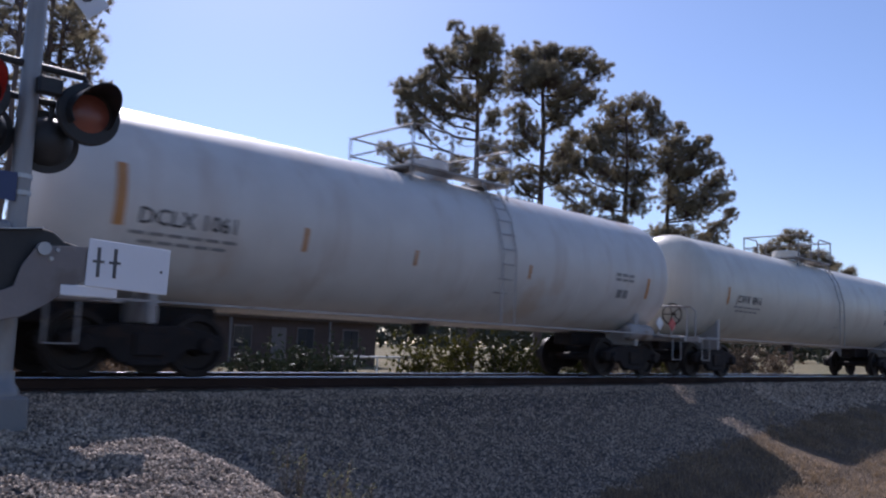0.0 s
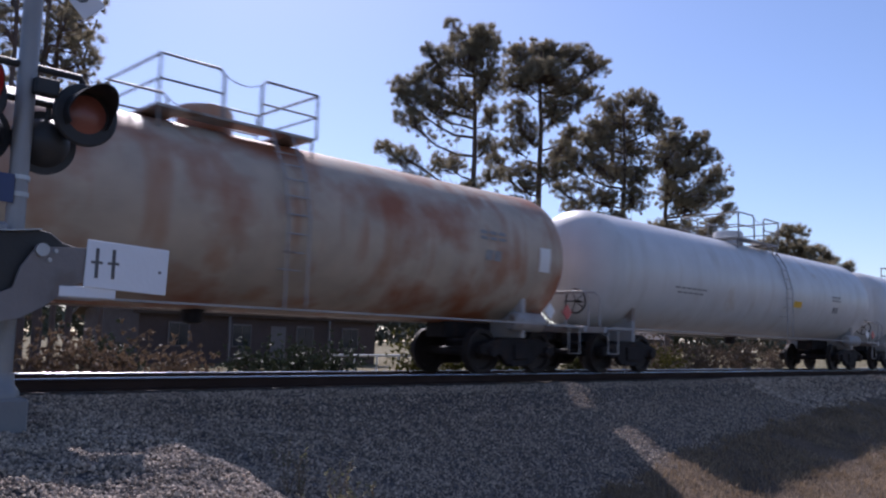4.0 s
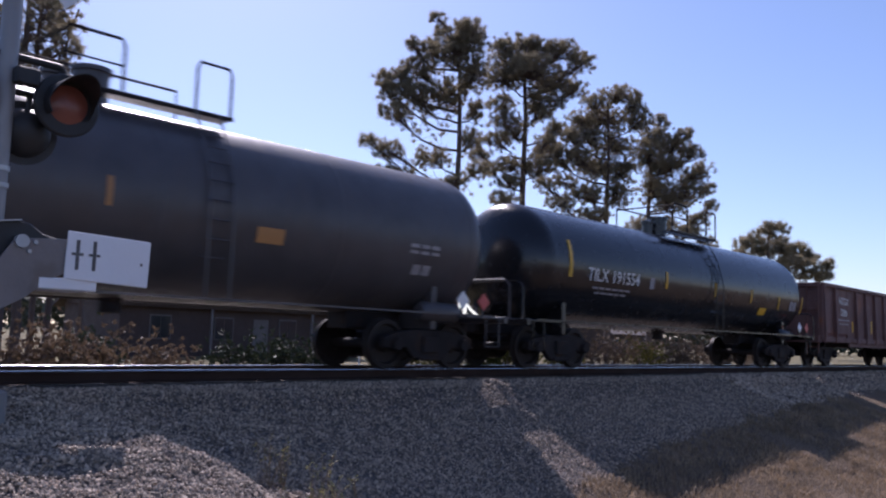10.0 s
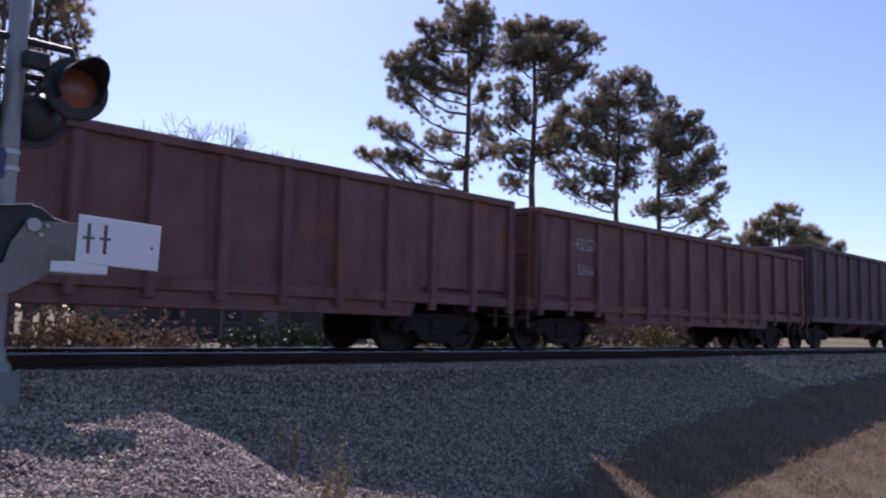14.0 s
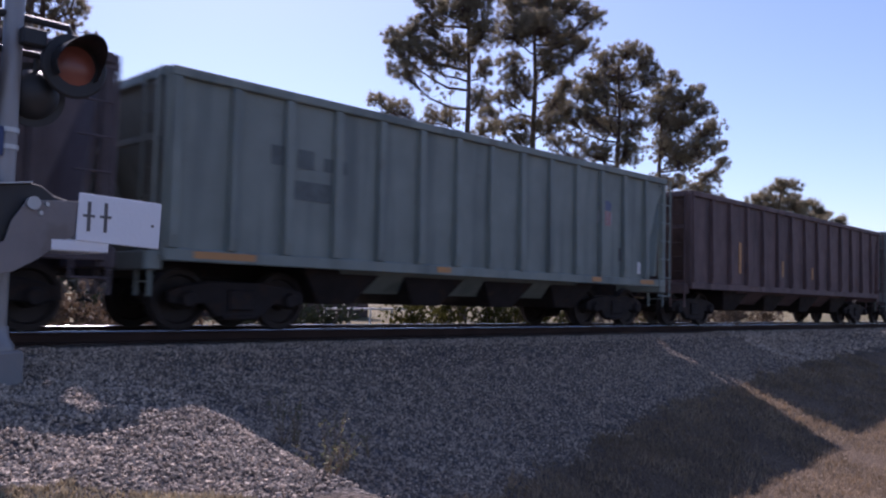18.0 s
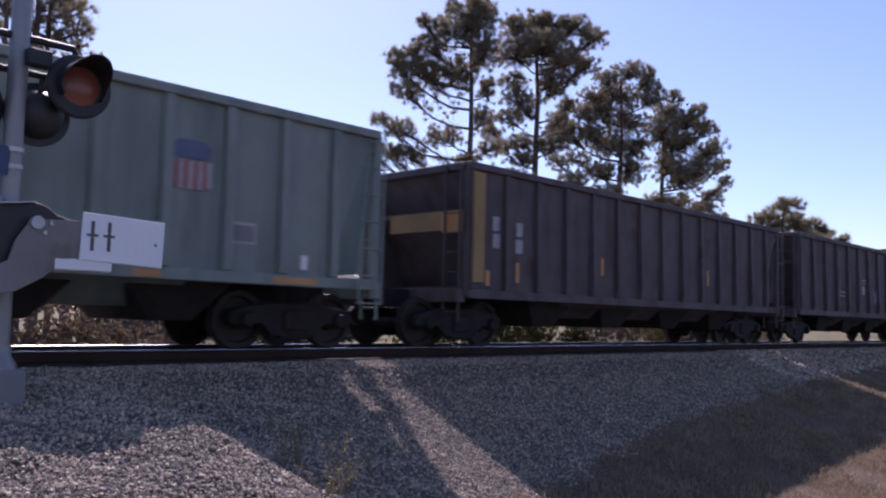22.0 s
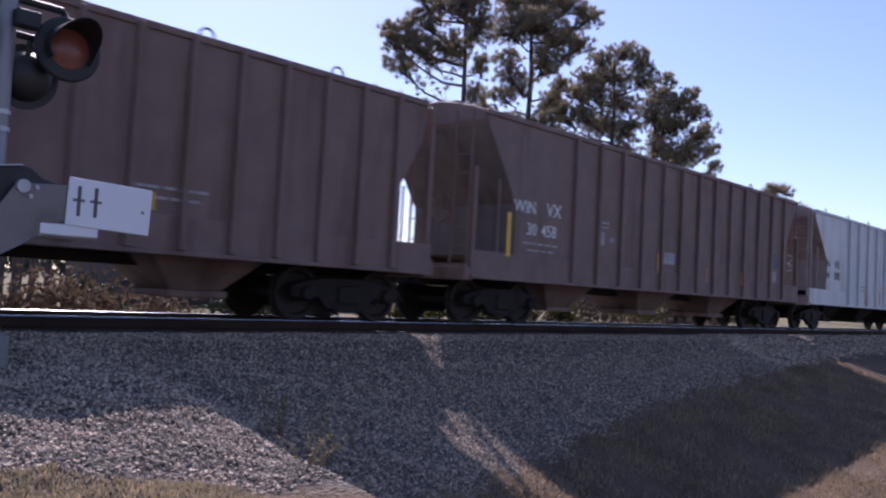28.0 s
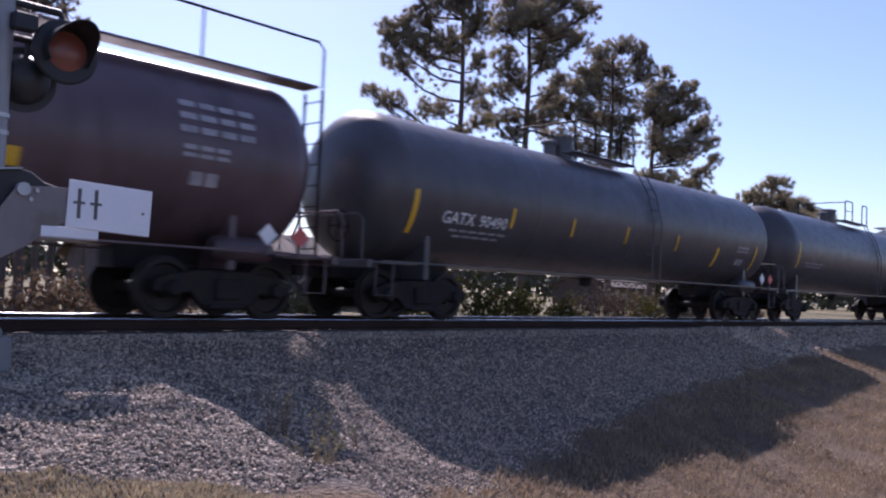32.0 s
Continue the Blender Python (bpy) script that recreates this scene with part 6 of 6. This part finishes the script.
def slim_trunks():
    for i, (x, y, h, r) in enumerate(((7.8, 27, 14, 0.13), (9.0, 28, 15, 0.15), (6.9, 30, 14, 0.12), (11.6, 31, 14, 0.12))):
        rng = np.random.default_rng(80 + i)
        pine(x, y, [(rng.normal() * 0.8, h - 1.0 - k * 0.9, 0.9, 0.6) for k in range(5)], r, 90 + i, dens=9, needle=0.28, width=0.007, per=70, label="slender roadside pine with bare lower trunk")


slim_trunks()
# lower growth among the slender trunks
pine(9.4, 31, [(0.0, 8.2, 0.8, 0.9), (-0.7, 6.6, 1.0, 0.8), (0.6, 5.6, 0.9, 0.8), (-0.3, 4.2, 1.1, 0.7), (0.5, 3.0, 1.0, 0.7)], 0.12, 101, dens=9, needle=0.28, width=0.007, per=70, label="young pine with thin grey-green branches")
pine(11.4, 32, [(0.0, 8.6, 0.7, 0.8), (0.6, 7.2, 0.9, 0.8), (-0.6, 6.0, 1.0, 0.8), (0.4, 4.8, 1.0, 0.8), (-0.2, 3.4, 1.1, 0.8)], 0.12, 102, dens=9, needle=0.28, width=0.007, per=70, label="young pine with thin grey-green branches")
pine(13.6, 33, [(0.0, 7.4, 0.7, 0.6), (0.5, 6.2, 0.8, 0.7), (-0.5, 5.0, 0.9, 0.7), (0.4, 3.8, 0.9, 0.7)], 0.1, 103, dens=9, needle=0.28, width=0.007, per=70, label="young pine with thin grey-green branches")


# ---- house, fence and distant wood behind the track ----
def house(x, y, turn):
    z0 = ground_z(x, y)
    h = thing("house", "low dark brown house behind the shrubs", "house", pose(x, y, z0 - 0.1, 0, 0, turn))
    part("wall", Geo().box(-7, 7, -4, 4, 0, 2.7).mesh("wall", bevel=0.01), SIDING, h)
    part("roof", Geo().prism([(-4.6, 2.6), (0, 4.3), (4.6, 2.6), (4.5, 2.45), (0, 4.15), (-4.5, 2.45)], -7.5, 7.5, "x").mesh("roof"), ROOFING, h)
    for gx_ in (-7.02, 7.02):
        part("gable", Geo().prism([(-4, 2.6), (4, 2.6), (0, 4.1)], gx_ - 0.05, gx_ + 0.05, "x").mesh("gable"), SIDING, h)
    for wx in (-5, -1.6, 2.2, 5.2):
        w = part("window", Geo().box(wx - 0.55, wx + 0.55, -4.06, -4.0, 0.9, 2.1).mesh("window_frame", bevel=0.01), DULLTRIM, h)
        for k in (-1, 1):
            part("pane", Geo().box(wx - 0.24 + k * 0.25, wx + 0.24 + k * 0.25, -4.075, -4.062, 0.97, 2.03).mesh("pane"), DARKGLASS, w)
    part("door", Geo().box(0.1, 1.0, -4.05, -4.0, 0.0, 2.05).mesh("door", bevel=0.01), DULLTRIM, h)
    part("porch_post", cached("porch_post", lambda: Geo().box(-0.06, 0.06, -0.06, 0.06, 0, 2.5).mesh("porch_post")), DULLTRIM, h, pose(-2.5, -4.45, 0))
    part("porch_post", CACHE["porch_post"], DULLTRIM, h, pose(3.5, -4.45, 0))




def rail_fence(x0, x1, y):
    z0 = ground_z((x0 + x1) / 2, y)
    f = thing("rail_fence", "low white pipe fence beside the hedge", "fence", pose(x0, y, z0))
    for k in range(5):
        part("post", cached("fence_post", lambda: Geo().tube([(0, 0, -0.1), (0, 0, 1.05)], 0.035, 8).mesh("post")), TRIMW, f, pose((x1 - x0) * k / 4, 0, 0))
    part("top_rail", Geo().tube([(-0.1, 0, 1.05), (x1 - x0 + 0.1, 0, 1.05)], 0.04, 8).mesh("top_rail", smooth=True), TRIMW, f)


rail_fence(19.0, 23.5, 25.0)
house(25, 42, -4)
house(95, 62, 10)


def wood_edge():
    """A far belt of trees round the field, as one mass of small sprays."""
    rng = np.random.default_rng(12)
    cs = []
    for k in range(5200):
        a = rng.uniform(-1.35, 1.35)
        d = rng.uniform(150, 210)
        hh = 6.5 + 3.0 * noise.noise(Vector((a * 9, 0, 2)))
        cs.append((60 + d * math.sin(a), d * math.cos(a), hh * rng.uniform(0, 1) ** 0.8))
    v, f = tuft_cloud(cs, 7, 2.4, 0.5, rng)
    me = bpy.data.meshes.new("far_wood")
    me.from_pydata(v.tolist(), [], f.tolist())
    me.materials.append(mat("far wood foliage", (0.07, 0.075, 0.045), 0.8, vary=0.4, scale=0.1))
    tagged(new("far_wood", me), "distant belt of winter woodland", "woodland", kind="stuff")


wood_edge()


# ---- weeds in the gravel ----
def weed(x, y, h, seed):
    rng = np.random.default_rng(seed)
    h *= 1.25
    w = thing("weed", "dry green weed growing in the gravel", "weed", pose(x, y, ground_z(x, y)), group="weeds in the gravel")
    g, lf = Geo(), Geo()
    for k in range(4):
        tip = Vector((rng.normal() * 0.14, rng.normal() * 0.14, h * rng.uniform(0.6, 1.0)))
        mid = tip * 0.5 + Vector((rng.normal() * 0.03, rng.normal() * 0.03, 0.05))
        g.tube([(0, 0, -0.03), mid, tip], 0.005, 4, 0.002)
        for q in range(9):
            p = mid.lerp(tip, q / 8) if q > 2 else Vector((0, 0, 0)).lerp(mid, 0.3 + q * 0.3)
            d = Vector(rng.normal(size=3)).normalized()
            s = d.cross(Vector(rng.normal(size=3))).normalized()
            lf.add([p, p + d * 0.022 + s * 0.008, p + d * 0.048, p + d * 0.022 - s * 0.008], [(0, 1, 2, 3)])
    part("stem", g.mesh("stem"), STRAW, w)
    part("foliage", lf.mesh("foliage"), WEED, w)


for i, (x, y, h) in enumerate(((5.0, 7.2, 0.5), (5.1, 7.1, 0.42), (5.2, 7.3, 0.35), (5.05, 6.5, 0.6), (5.15, 6.4, 0.52), (5.35, 6.55, 0.4), (4.3, 5.6, 0.25), (18.2, 8.1, 0.6), (3.9, 4.95, 0.2), (4.5, 5.9, 0.22), (6.0, 7.0, 0.25))):
    weed(x, y, h, 120 + i)


def motions():
    times = [0.0, 4.0, 8.0, 12.0, 16.0, 20.0, 24.0, 28.0, 32.0]
    for car, x0 in CARS:
        walk(car, [(t, pose(x0 - travelled(t), TRACK_Y, 0)) for t in times])


motions()
